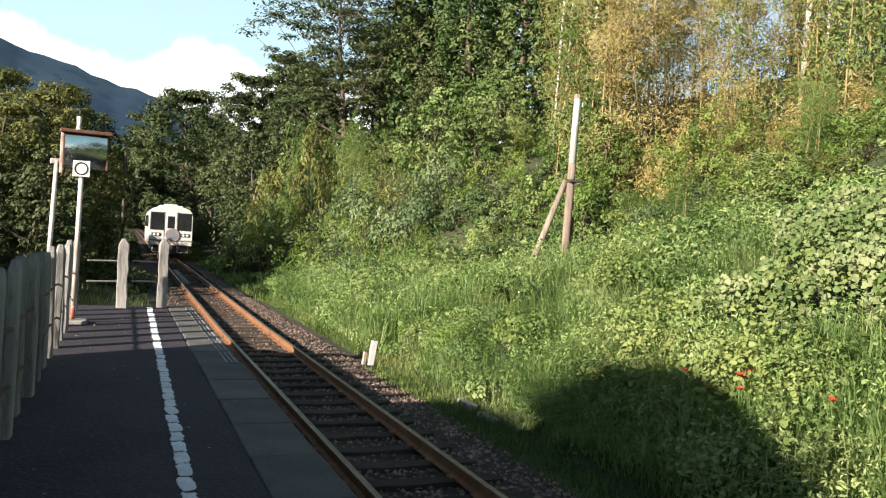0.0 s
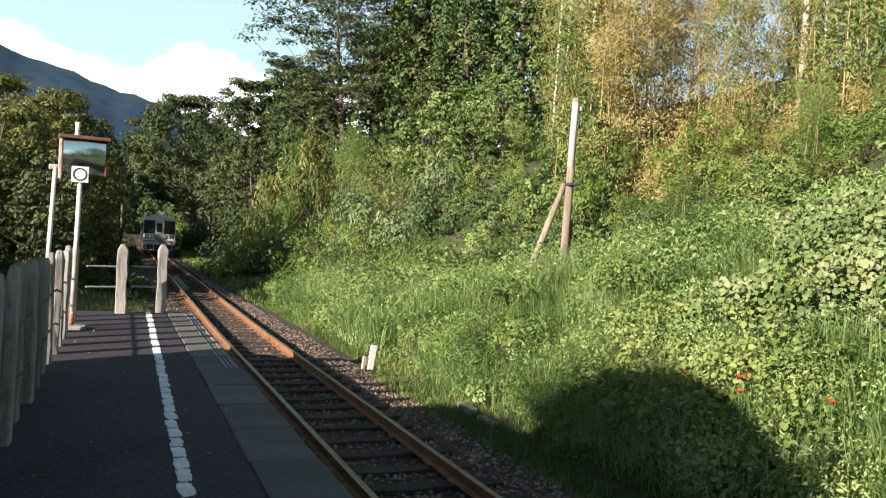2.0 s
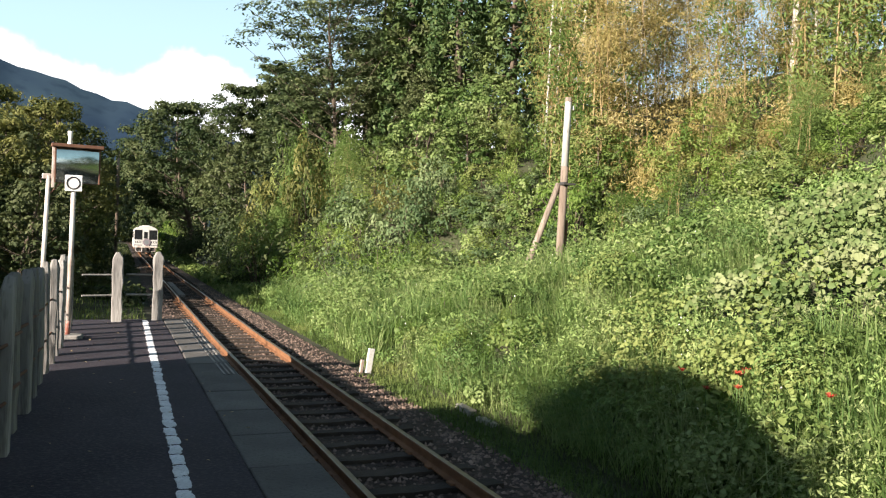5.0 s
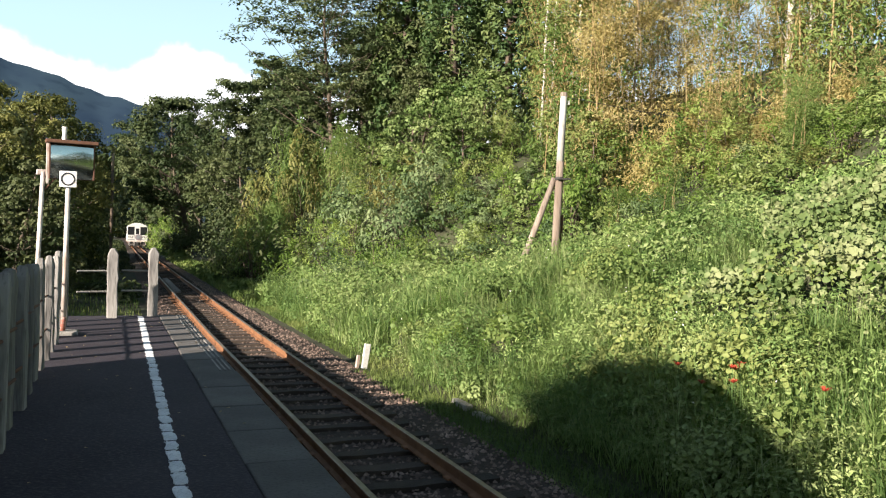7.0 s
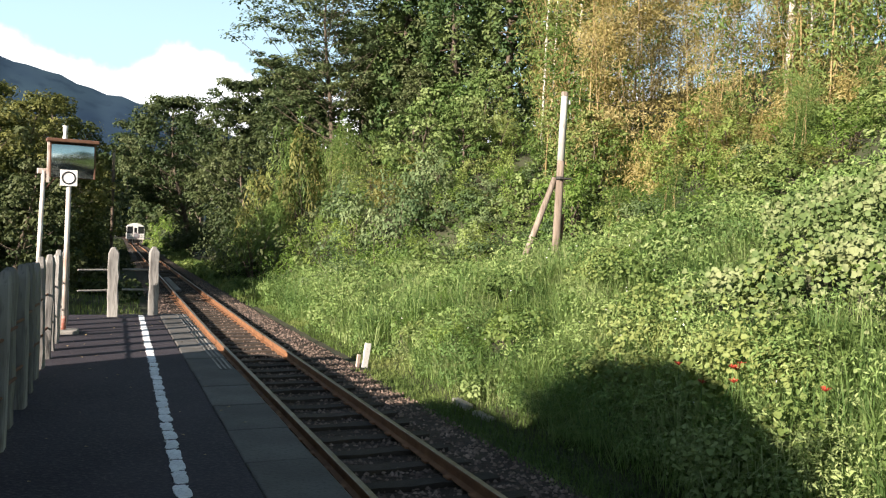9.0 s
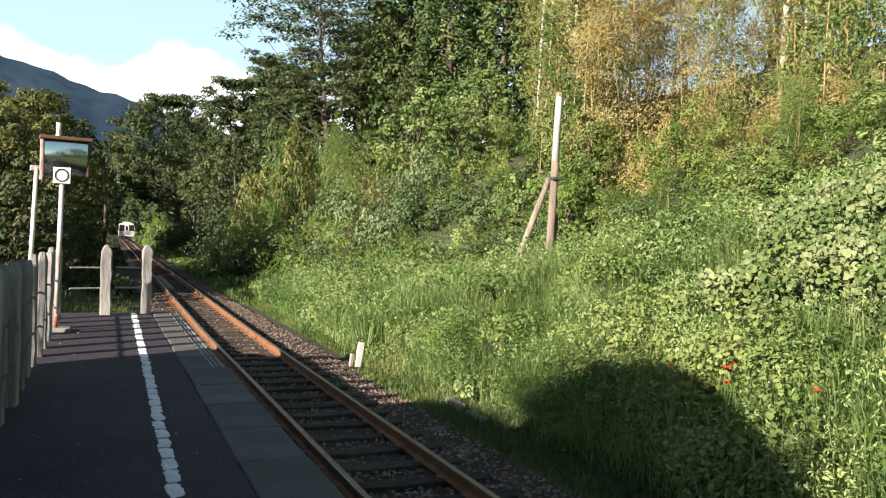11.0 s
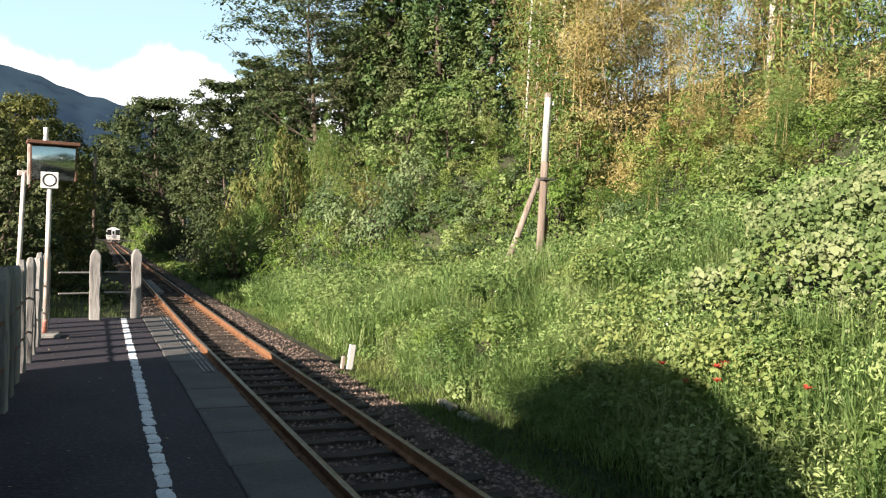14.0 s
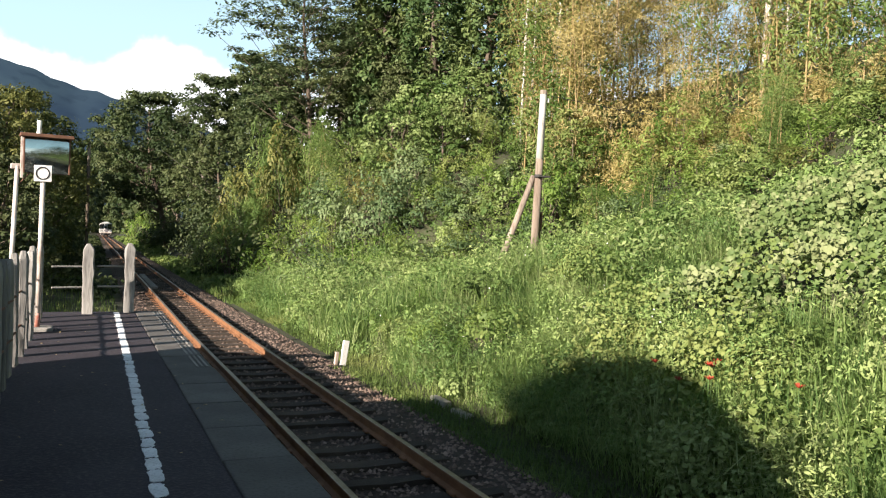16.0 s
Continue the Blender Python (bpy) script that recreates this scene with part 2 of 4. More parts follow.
def tube(points, radii, sides=8, bm=None, cap=True):
    """A round tapered limb through the points."""
    bm = bm or bmesh.new()
    pts, radii = [Vector(p) for p in points], [float(r) for r in radii]
    rings = []
    for i, p in enumerate(pts):
        d = (pts[min(i + 1, len(pts) - 1)] - pts[max(i - 1, 0)]).normalized()
        a = d.orthogonal().normalized() if abs(d.z) > 0.99 else d.cross(Vector((0, 0, 1))).normalized()
        b = d.cross(a)
        rings.append([bm.verts.new(p + radii[i] * (a * math.cos(2 * math.pi * k / sides) + b * math.sin(2 * math.pi * k / sides))) for k in range(sides)])
    for r0, r1 in zip(rings, rings[1:]):
        for k in range(sides):
            bm.faces.new((r0[k], r0[(k + 1) % sides], r1[(k + 1) % sides], r1[k]))
    if cap:
        bm.faces.new(rings[0][::-1])
        bm.faces.new(rings[-1])
    return bm


def sheet(name, co, quads, mats):
    """A mesh of quads out of arrays."""
    me = bpy.data.meshes.new(name)
    me.vertices.add(len(co))
    me.vertices.foreach_set("co", np.asarray(co, np.float32).ravel())
    me.loops.add(quads.size)
    me.loops.foreach_set("vertex_index", quads.astype(np.int32).ravel())
    me.polygons.add(len(quads))
    me.polygons.foreach_set("loop_start", np.arange(0, quads.size, 4, dtype=np.int32))
    me.polygons.foreach_set("loop_total", np.full(len(quads), 4, np.int32))
    me.update(calc_edges=True)
    for m in (mats if isinstance(mats, (list, tuple)) else [mats]):
        me.materials.append(m)
    return me


def unit(v):
    return v / np.maximum(np.linalg.norm(v, axis=-1, keepdims=True), 1e-9)


def leaf_mesh(name, P, N, size, width, mat, rng, droop=0.3, spread=0.7):
    """Folded leaves at the points P that face roughly along N."""
    n = len(P)
    nrm = unit(N + spread * rng.normal(size=(n, 3)))
    t = unit(np.cross(nrm, rng.normal(size=(n, 3))))
    t[:, 2] -= droop
    t = unit(t - nrm * np.sum(t * nrm, 1, keepdims=True))
    s = np.cross(nrm, t)
    ln = (np.asarray(size) * rng.uniform(0.65, 1.35, n))[:, None]
    wd = ln * width
    base, tip = P - t * ln * 0.5, P + t * ln * 0.5 - nrm * ln * 0.12
    left = P + s * wd * 0.5 - t * ln * 0.08 + nrm * ln * 0.07
    right = P - s * wd * 0.5 - t * ln * 0.08 + nrm * ln * 0.07
    co = np.stack([base, right, tip, left], 1).reshape(-1, 3)
    return sheet(name, co, np.arange(4 * n).reshape(-1, 4), mat)


def broad_mesh(name, P, N, size, width, mat, rng, droop=0.3, spread=0.7):
    """Broad rounded leaves: two halves folded along the midrib."""
    n = len(P)
    nrm = unit(N + spread * rng.normal(size=(n, 3)))
    t = unit(np.cross(nrm, rng.normal(size=(n, 3))))
    t[:, 2] -= droop
    t = unit(t - nrm * np.sum(t * nrm, 1, keepdims=True))
    s = np.cross(nrm, t)
    ln = (np.asarray(size) * rng.uniform(0.5, 1.4, n))[:, None]
    wd = ln * width * rng.uniform(0.75, 1.15, n)[:, None]
    fold = nrm * ln * rng.uniform(0.02, 0.16, n)[:, None]
    base, tip = P - t * ln * 0.45, P + t * ln * 0.55 - nrm * ln * 0.14
    pts = [base, P - s * wd * 0.46 - t * ln * 0.28 + fold, P - s * wd * 0.40 + t * ln * 0.22 + fold * 0.6, tip,
           P + s * wd * 0.40 + t * ln * 0.22 + fold * 0.6, P + s * wd * 0.46 - t * ln * 0.28 + fold]
    co = np.stack(pts, 1).reshape(-1, 3)
    i = np.arange(n)[:, None] * 6
    return sheet(name, co, np.concatenate([i + np.array([0, 1, 2, 3]), i + np.array([0, 3, 4, 5])], 0), mat)


def blade_mesh(name, P, H, W, mat, rng, lean=0.45):
    """Grass blades: two bent quads each, from the root points P."""
    n = len(P)
    a = rng.uniform(0, 2 * math.pi, n)
    d = np.stack([np.cos(a), np.sin(a), np.zeros(n)], 1)
    s = np.stack([-np.sin(a), np.cos(a), np.zeros(n)], 1)
    up = np.array([0, 0, 1.0])
    h, w = (H * rng.uniform(0.6, 1.3, n))[:, None], (W * rng.uniform(0.7, 1.3, n))[:, None]
    k = rng.uniform(0.1, 1.0, n)[:, None] * lean
    midp = P + up * h * 0.6 + d * h * k * 0.35
    tip = P + up * h * (1 - 0.35 * k) + d * h * k
    co = np.stack([P - s * w / 2, P + s * w / 2, midp + s * w * 0.45, midp - s * w * 0.45, tip + s * w * 0.08, tip - s * w * 0.08], 1).reshape(-1, 3)
    i = np.arange(n)[:, None] * 6
    q = np.concatenate([i + np.array([0, 1, 2, 3]), i + np.array([3, 2, 4, 5])], 0)
    return sheet(name, co, q, mat)


def shell(rng, C, R, per, low=-0.35, inner=0.55):
    """Points in the outer part of lumps with centres C and radii R (n, 3), and their outward directions."""
    n = len(C)
    d = unit(rng.normal(size=(n, per, 3)))
    d[..., 2] = np.where(d[..., 2] < low, -d[..., 2], d[..., 2])
    r = rng.uniform(inner, 1.0, (n, per, 1))
    lump = 1 + 0.22 * np.sin(d[..., :1] * 5 + np.arange(n)[:, None, None]) * np.sin(d[..., 1:2] * 6 + 2 * np.arange(n)[:, None, None])
    P = C[:, None] + d * r * lump * R[:, None]
    return P.reshape(-1, 3), d.reshape(-1, 3)


# ================= ground =================


def cx(y):
    """The track's centre line: straight, with a slight drift far off."""
    return 0.010 * np.maximum(np.asarray(y, float) - 20.0, 0.0)


def smooth(a, b, v):
    u = np.clip((np.asarray(v, float) - a) / (b - a), 0, 1)
    return u * u * (3 - 2 * u)


def ground_z(x, y):
    x, y = np.asarray(x, float), np.asarray(y, float)
    xr = x - cx(y)
    z = np.full(np.broadcast(x, y).shape, -0.30)
    right = np.maximum(xr - 2.35, 0)
    near = 1 - smooth(12, 24, y)                         # the bank is steep by the platform, gentle further on
    bank = np.minimum(right, 6) * (0.16 + 0.32 * near) + 0.05 * np.clip(right - 6, 0, 40)
    foot = 11.5 - 6.5 * smooth(25, 40, y) - 3.5 * (1 - smooth(4, 14, y)) + 2.0 * smooth(70, 110, y)
    hill = np.clip(xr - foot, 0, 7) * (0.62 + 0.12 * smooth(28, 45, y)) + np.clip(xr - foot - 7, 0, 60) * 0.27
    hill = hill * (1 - 0.45 * smooth(70, 120, y))
    z = z + bank + hill
    left = np.maximum(-xr - 3.5, 0)
    z = z + np.clip(left, 0, 3) * 0.12 + np.clip(left - 14, 0, 80) * 0.22
    wob = 0.12 * np.sin(x * 0.9 + 1.3) * np.sin(y * 0.7) + 0.06 * np.sin(x * 2.1) * np.sin(y * 1.9 + 0.5)
    return z + wob * smooth(2.6, 5.0, np.abs(xr))


def axis(*stops):
    out = []
    for (a, b, s) in stops:
        out.append(np.arange(a, b, s))
    return np.concatenate(out + [np.array([stops[-1][1]])])


gx = axis((-900, -60, 60), (-60, -8, 4), (-8, -2, 0.5), (-2, 14, 0.25), (14, 40, 1.0), (40, 80, 4), (80, 900, 60))
gy = axis((-300, -20, 40), (-20, 0, 2), (0, 40, 0.5), (40, 120, 2), (120, 400, 10), (400, 1600, 80))
GX, GY = np.meshgrid(gx, gy)
GZ = ground_z(GX, GY)
co = np.stack([GX, GY, GZ], -1).reshape(-1, 3)
nx, ny = len(gx), len(gy)
ii = (np.arange(ny - 1)[:, None] * nx + np.arange(nx - 1)[None]).reshape(-1, 1)
ground = new("ground", sheet("ground", co, ii + np.array([0, 1, nx + 1, nx]), SOIL))
tagged(ground, "dark soil and leaf litter under rank green growth", "ground", kind="structure")

# ---- far mountain ----
yaws = np.radians(np.linspace(-180, 180, 400))
rows_m = np.linspace(0, 1, 14)
ym, rm = np.meshgrid(yaws, rows_m)
ydeg = np.degrees(ym)
elev = 11.0 - 0.27 * (ydeg + 6.2) + 0.09 * np.sin(ydeg * 1.3) + 0.07 * np.sin(ydeg * 3.7)
elev = np.clip(elev, 3.2 + 0.4 * np.sin(ydeg * 0.8), 12.5 + np.sin(ydeg * 0.31) + 0.5 * np.sin(ydeg * 0.9))
dist = 1150 + 750 * rm
hz = -20 + dist * np.tan(np.radians(elev)) * rm ** 1.25 + 14 * np.sin(ydeg * 2.2 + rm * 7) * rm * (1 - rm)
co = np.stack([dist * np.sin(ym), dist * np.cos(ym), hz], -1).reshape(-1, 3)
nn = len(yaws)
ii = (np.arange(len(rows_m) - 1)[:, None] * nn + np.arange(nn - 1)[None]).reshape(-1, 1)
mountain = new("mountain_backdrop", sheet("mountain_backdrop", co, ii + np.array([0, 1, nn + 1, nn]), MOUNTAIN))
tagged(mountain, "far wooded mountain ridge, blue air haze put into its colour", "mountain", kind="structure")
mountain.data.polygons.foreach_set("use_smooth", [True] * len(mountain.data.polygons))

# ================= platform =================
PZ, PEDGE, PEND = 0.90, -1.56, 15.1
platform = thing("platform", label="low asphalt station platform with a concrete edge", category="platform", kind="structure")
part("platform_surface", box(-4.2, -2.012, -14, PEND, 0.2, PZ, 0.012), ASPHALT, platform, "worn black asphalt surface")
part("platform_wall", box(-2.012, PEDGE - 0.10, -14, PEND - 0.02, -0.4, PZ - 0.13), CONCRETE, platform, "stained concrete retaining wall")
slab_me = finish(box(-0.225, 0.225, -0.446, 0.446, -0.13, 0.004, 0.012), "edge_slab", SLAB)
for k in range(32):
    s = part("edge_slab", slab_me, None, platform)
    s.matrix_basis = pose(-1.783 + random.uniform(-0.006, 0.006), PEND - 0.455 - 0.9 * k, PZ + random.uniform(-0.004, 0.004), 0, random.uniform(-0.3, 0.3), random.uniform(-0.3, 0.3))
rib_me = finish(box(-0.012, 0.012, -0.40, 0.40, 0.0, 0.007, 0.003), "grip_strip", CONCRETE)
for k in range(7):
    for j in range(3):
        s = part("grip_strip", rib_me, None, platform)
        s.matrix_basis = pose(-1.615 - 0.05 * j, PEND - 0.455 - 0.9 * k, PZ + 0.006)


def paint_patch(seed):
    """A dab of thick line paint with a ragged rim."""
    r = random.Random(seed)
    bm = bmesh.new()
    rim = []
    n = 22
    for k in range(n):
        a = 2 * math.pi * k / n
        sx, sy = math.copysign(abs(math.cos(a)) ** 0.45, math.cos(a)), math.copysign(abs(math.sin(a)) ** 0.35, math.sin(a))
        rim.append((sx * 0.047 * r.uniform(0.66, 1.08), sy * 0.128 * r.uniform(0.8, 1.04)))
    top = [bm.verts.new((x, y, 0.005)) for x, y in rim]
    low = [bm.verts.new((x * 1.02, y * 1.02, 0.0)) for x, y in rim]
    bm.faces.new(top)
    for k in range(n):
        bm.faces.new((low[k], low[(k + 1) % n], top[(k + 1) % n], top[k]))
    return finish(bm, "line_patch", LINE)


patches = [paint_patch(i) for i in range(7)]
y = PEND - 0.35
k = 0
while y > -3:
    s = part("line_patch", patches[(k * 3) % 7], None, platform)
    s.matrix_basis = pose(-2.305 - (14.75 - y) * 0.012 + random.uniform(-0.006, 0.006), y, PZ + 0.001, 0, 0, random.choice((0, 180)) + random.uniform(-3, 3))
    y -= random.uniform(0.262, 0.285)
    k += 1

# ================= fence =================


def picket_mesh(seed, w=0.165, t=0.085, h=1.14):
    """An old squared post with a blunt pointed head and worn arrises."""
    r = random.Random(seed)
    bm = box(-w / 2, w / 2, -t / 2, t / 2, -0.15, h, 0.0)
    bmesh.ops.subdivide_edges(bm, edges=[e for e in bm.edges if abs(e.verts[0].co.z - e.verts[1].co.z) > 0.5], cuts=7)
    for v in bm.verts:
        if v.co.z > h - 0.01:
            v.co.x *= 0.38
            v.co.y *= 0.7
        elif v.co.z > h - 0.2:
            v.co.z = h - 0.10
        v.co.x += r.uniform(-0.010, 0.010)
        v.co.y += r.uniform(-0.007, 0.007)
    bmesh.ops.bevel(bm, geom=bm.edges[:], offset=0.012, segments=1, affect="EDGES")
    return finish(bm, "picket", POSTWOOD)


fence = thing("platform_fence", label="weathered grey picket fence of old squared posts along the platform", category="fence")
pickets = [picket_mesh(i) for i in range(6)]
for k in range(20):
    yy = 14.1 - 0.68 * k
    p = part("picket", pickets[k % 6], None, fence)
    p.matrix_basis = pose(-3.44 - 0.004 * k + random.uniform(-0.02, 0.02), yy, PZ + random.uniform(-0.03, 0.03), random.uniform(-1.2, 1.2), random.uniform(-2, 1), 90 + random.uniform(-8, 8))
    if k:
        for zz in (0.35, 0.72):
            b = bmesh.new()
            tube([(-3.44 - 0.004 * k, yy, PZ + zz), (-3.44 - 0.004 * k, yy + 0.34, PZ + zz - 0.01), (-3.44, yy + 0.68, PZ + zz)], [0.012] * 3, 6, b)
            part("wire_tie", b, RUSTFRAME, fence)

end_fence = thing("end_fence", label="open end barrier of two squared posts and thin metal bars", category="fence")
big = [picket_mesh(11, 0.168, 0.14, 1.16), picket_mesh(12, 0.165, 0.14, 1.18)]
for me, x, yy in ((big[0], -2.76, 14.72), (big[1], -2.11, 14.95)):
    p = part("post", me, None, end_fence)
    p.matrix_basis = pose(x, yy, PZ, 0, 0, random.uniform(-4, 4))
for zz in (0.78, 0.44):
    part("bar", tube([(-3.3, 14.55, PZ + zz), (-2.76, 14.74, PZ + zz)], [0.016, 0.016], 8), CONCRETE, end_fence)
    part("bar", tube([(-2.62, 14.80, PZ + zz + 0.01), (-2.11, 14.97, PZ + zz)], [0.016, 0.016], 8), CONCRETE, end_fence)

# ================= stop sign post and mirror =================
sign = thing("stop_marker_post", (-3.40, 12.43, PZ), "white round-marked square sign on a red-footed white post", "sign")
part("post", tube([(0, 0, 0.02), (0.01, 0, 0.24)], [0.033, 0.033], 12), RED, sign, "red painted foot of the post", True)
part("post", tube([(0.01, 0, 0.24), (0.03, 0, 2.06)], [0.033, 0.033], 12), WHITE_OLD, sign, "flaking white upper post", True)
part("base", box(-0.2, 0.2, -0.17, 0.17, -0.02, 0.05, 0.02), CONCRETE, sign, "small concrete footing")
board = part("board", box(-0.080, 0.138, -0.052, -0.040, 2.03, 2.25, 0.004), WHITE, sign, "white square plate")
bm = bmesh.new()
ring = 40
vo = [[bm.verts.new((0.029 + rr * math.cos(2 * math.pi * k / ring), yy, 2.14 + rr * math.sin(2 * math.pi * k / ring))) for k in range(ring)] for rr, yy in ((0.090, -0.053), (0.090, -0.056), (0.070, -0.056), (0.070, -0.053))]
for a, b in zip(vo, vo[1:]):
    for k in range(ring):
        bm.faces.new((a[k], a[(k + 1) % ring], b[(k + 1) % ring], b[k]))
ro = part("ring", bm, BLACK, board, "black ring on the plate")

mirror = thing("platform_mirror", (-4.05, 17.0, 0.0), "rectangular platform mirror in a rusty hooded frame on white posts", "mirror", rz=7)
part("post", tube([(-0.06, 0, -0.3), (0.0, 0, 1.8), (0.05, 0, 3.42)], [0.043, 0.043, 0.04], 12), WHITE_OLD, mirror, "flaking white steel post", True)
part("post_head", tube([(0.40, 0.12, 3.3), (0.41, 0.12, 4.06), (0.41, 0.12, 4.14), (0.41, 0.12, 4.30)], [0.05, 0.05, 0.035, 0.048], 12), WHITE, mirror, "white cap of the rear post", True)
part("bracket", box(-0.06, 0.20, -0.03, 0.03, 3.36, 3.46, 0.01), WHITE_OLD, mirror)
part("brace", tube([(0.03, 0, 3.02), (0.30, 0, 3.36)], [0.018, 0.018], 6), RUSTFRAME, mirror)
part("upright", box(0.10, 0.15, -0.04, 0.04, 3.2, 4.0, 0.008), WHITE_OLD, mirror)
part("hood", box(0.08, 0.99, -0.16, 0.12, 3.965, 4.03, 0.012), RUSTFRAME, mirror, "rusty sheet hood")
part("frame", box(0.14, 0.17, -0.05, 0.05, 3.30, 3.965, 0.006), RUSTFRAME, mirror)
part("frame", box(0.91, 0.94, -0.05, 0.05, 3.30, 3.965, 0.006), RUSTFRAME, mirror)
part("backing", box(0.17, 0.91, 0.0, 0.04, 3.30, 3.965), RUSTFRAME, mirror)
bm = bmesh.new()
gl = [[bm.verts.new((0.17 + 0.74 * i / 16, -0.008 - 0.028 * (1 - (i / 8 - 1) ** 2) * 0.5 - 0.045 * (1 - (j / 8 - 1) ** 2) - 0.035 * (j / 16), 3.31 + 0.65 * j / 16)) for i in range(17)] for j in range(17)]
for j in range(16):
    for i in range(16):
        bm.faces.new((gl[j][i], gl[j][i + 1], gl[j + 1][i + 1], gl[j + 1][i]))
part("mirror_glass", bm, MIRROR, mirror, "bulging grey-green reflecting glass", True)

# ================= track =================
track = thing("railway_track", label="single narrow-gauge track with rusty rails on wooden sleepers", category="railway track", kind="structure")
PROFILE = [(-0.061, -0.150), (0.061, -0.150), (0.061, -0.137), (0.010, -0.118), (0.010, -0.042), (0.0325, -0.034), (0.0325, -0.004), (0.026, 0.0), (-0.026, 0.0), (-0.0325, -0.004), (-0.0325, -0.034), (-0.010, -0.042), (-0.010, -0.118), (-0.061, -0.137)]
for side in (-0.566, 0.566):
    ys = list(np.arange(-15, 45, 5.0)) + list(np.arange(45, 480, 15.0))
    bm = bmesh.new()
    rings = [[bm.verts.new((float(cx(v)) + side + px, v, pz)) for px, pz in PROFILE] for v in ys]
    for a, b in zip(rings, rings[1:]):
        for k in range(len(PROFILE)):
            f = bm.faces.new((a[k], b[k], b[(k + 1) % len(PROFILE)], a[(k + 1) % len(PROFILE)]))
            f.material_index = 1 if 6 <= k <= 8 else 0
    part("rail", bm, [RAIL, RAILTOP], track, "rusty steel rail")


def sleeper_mesh(seed):
    r = random.Random(seed)
    bm = box(-1.0, 1.0, -0.105, 0.105, -0.29, -0.150, 0.0)
    bmesh.ops.subdivide_edges(bm, edges=[e for e in bm.edges if abs(e.verts[0].co.x - e.verts[1].co.x) > 1], cuts=5)
    for v in bm.verts:
        v.co += Vector((r.uniform(-0.02, 0.02), r.uniform(-0.012, 0.012), r.uniform(-0.010, 0.006)))
    return finish(bm, "sleeper", SLEEPER)


sleepers = [sleeper_mesh(i) for i in range(5)]
for k in range(250):
    yy = -6 + 0.66 * k
    s = part("sleeper", sleepers[k % 5], None, track)
    s.matrix_basis = pose(float(cx(yy)) + random.uniform(-0.04, 0.04), yy + random.uniform(-0.03, 0.03), random.uniform(-0.008, 0.004), 0, 0, random.uniform(-1.5, 1.5))
plate_me = finish(box(-0.10, 0.10, -0.07, 0.07, -0.152, -0.128, 0.006), "fastening", RAIL)
for k in range(60):
    for side in (-0.566, 0.566):
        s = part("rail_fastening", plate_me, None, track)
        s.matrix_basis = pose(side, -6 + 0.66 * k, 0.0)

# ballast: a raised bed and loose stones on it
bx = np.array([-1.64, -1.3, -0.9, 0, 0.9, 1.2, 1.45, 1.75, 2.1])
bz = np.array([-0.24, -0.20, -0.20, -0.205, -0.20, -0.19, -0.22, -0.25, -0.40])
by = np.concatenate([np.arange(-12, 45, 0.5), np.arange(45, 480, 6)])
BX, BY = np.meshgrid(bx, by)
co = np.stack([BX + cx(BY), BY, np.broadcast_to(bz, BX.shape) + 0.018 * np.sin(BX * 9 + BY * 3.1) * np.sin(BY * 4.3)], -1).reshape(-1, 3)
nb = len(bx)
ii = (np.arange(len(by) - 1)[:, None] * nb + np.arange(nb - 1)[None]).reshape(-1, 1)
bed = new("ballast_bed", sheet("ballast_bed", co, ii + np.array([0, 1, nb + 1, nb]), BED))
tagged(bed, "brown crushed-stone ballast bed under the track", "ballast", kind="structure")
rng = np.random.default_rng(4)
n = 17000
sy = 3.0 + 42 * rng.uniform(0, 1, n) ** 1.5
sx = rng.uniform(-1.5, np.where(sy > 15.5, 2.15, 1.72 + 0.012 * (sy - 8)), n)
sz = np.interp(sx, bx, bz)
oct_v = np.array([[1, 0, 0], [0, 1, 0], [-1, 0, 0], [0, -1, 0], [0.1, 0.1, 0.9], [0, 0, -0.7]])
siz = (rng.uniform(0.014, 0.034, n) * (1 + 0.014 * sy))[:, None, None]
st = oct_v[None] * siz * rng.uniform(0.6, 1.3, (n, 6, 1))
an = rng.uniform(0, 6.28, n)
rx_ = st[..., 0] * np.cos(an)[:, None] - st[..., 1] * np.sin(an)[:, None]
ry_ = st[..., 0] * np.sin(an)[:, None] + st[..., 1] * np.cos(an)[:, None]
st = np.stack([rx_ + sx[:, None], ry_ + sy[:, None], st[..., 2] + sz[:, None] + 0.008], -1)
tri = np.array([[0, 1, 4, 4], [1, 2, 4, 4], [2, 3, 4, 4], [3, 0, 4, 4]])
me = bpy.data.meshes.new("ballast_stones")
fa = (np.arange(n)[:, None, None] * 6 + np.array([[0, 1, 4], [1, 2, 4], [2, 3, 4], [3, 0, 4]])[None]).reshape(-1, 3)
me.vertices.add(n * 6)
me.vertices.foreach_set("co", st.astype(np.float32).ravel())
me.loops.add(fa.size)
me.loops.foreach_set("vertex_index", fa.astype(np.int32).ravel())
me.polygons.add(len(fa))
me.polygons.foreach_set("loop_start", np.arange(0, fa.size, 3, dtype=np.int32))
me.polygons.foreach_set("loop_total", np.full(len(fa), 3, np.int32))
me.update(calc_edges=True)
me.materials.append(BALLAST)
tagged(new("ballast_stones", me), "loose angular brown ballast stones between the sleepers", "ballast", kind="stuff")

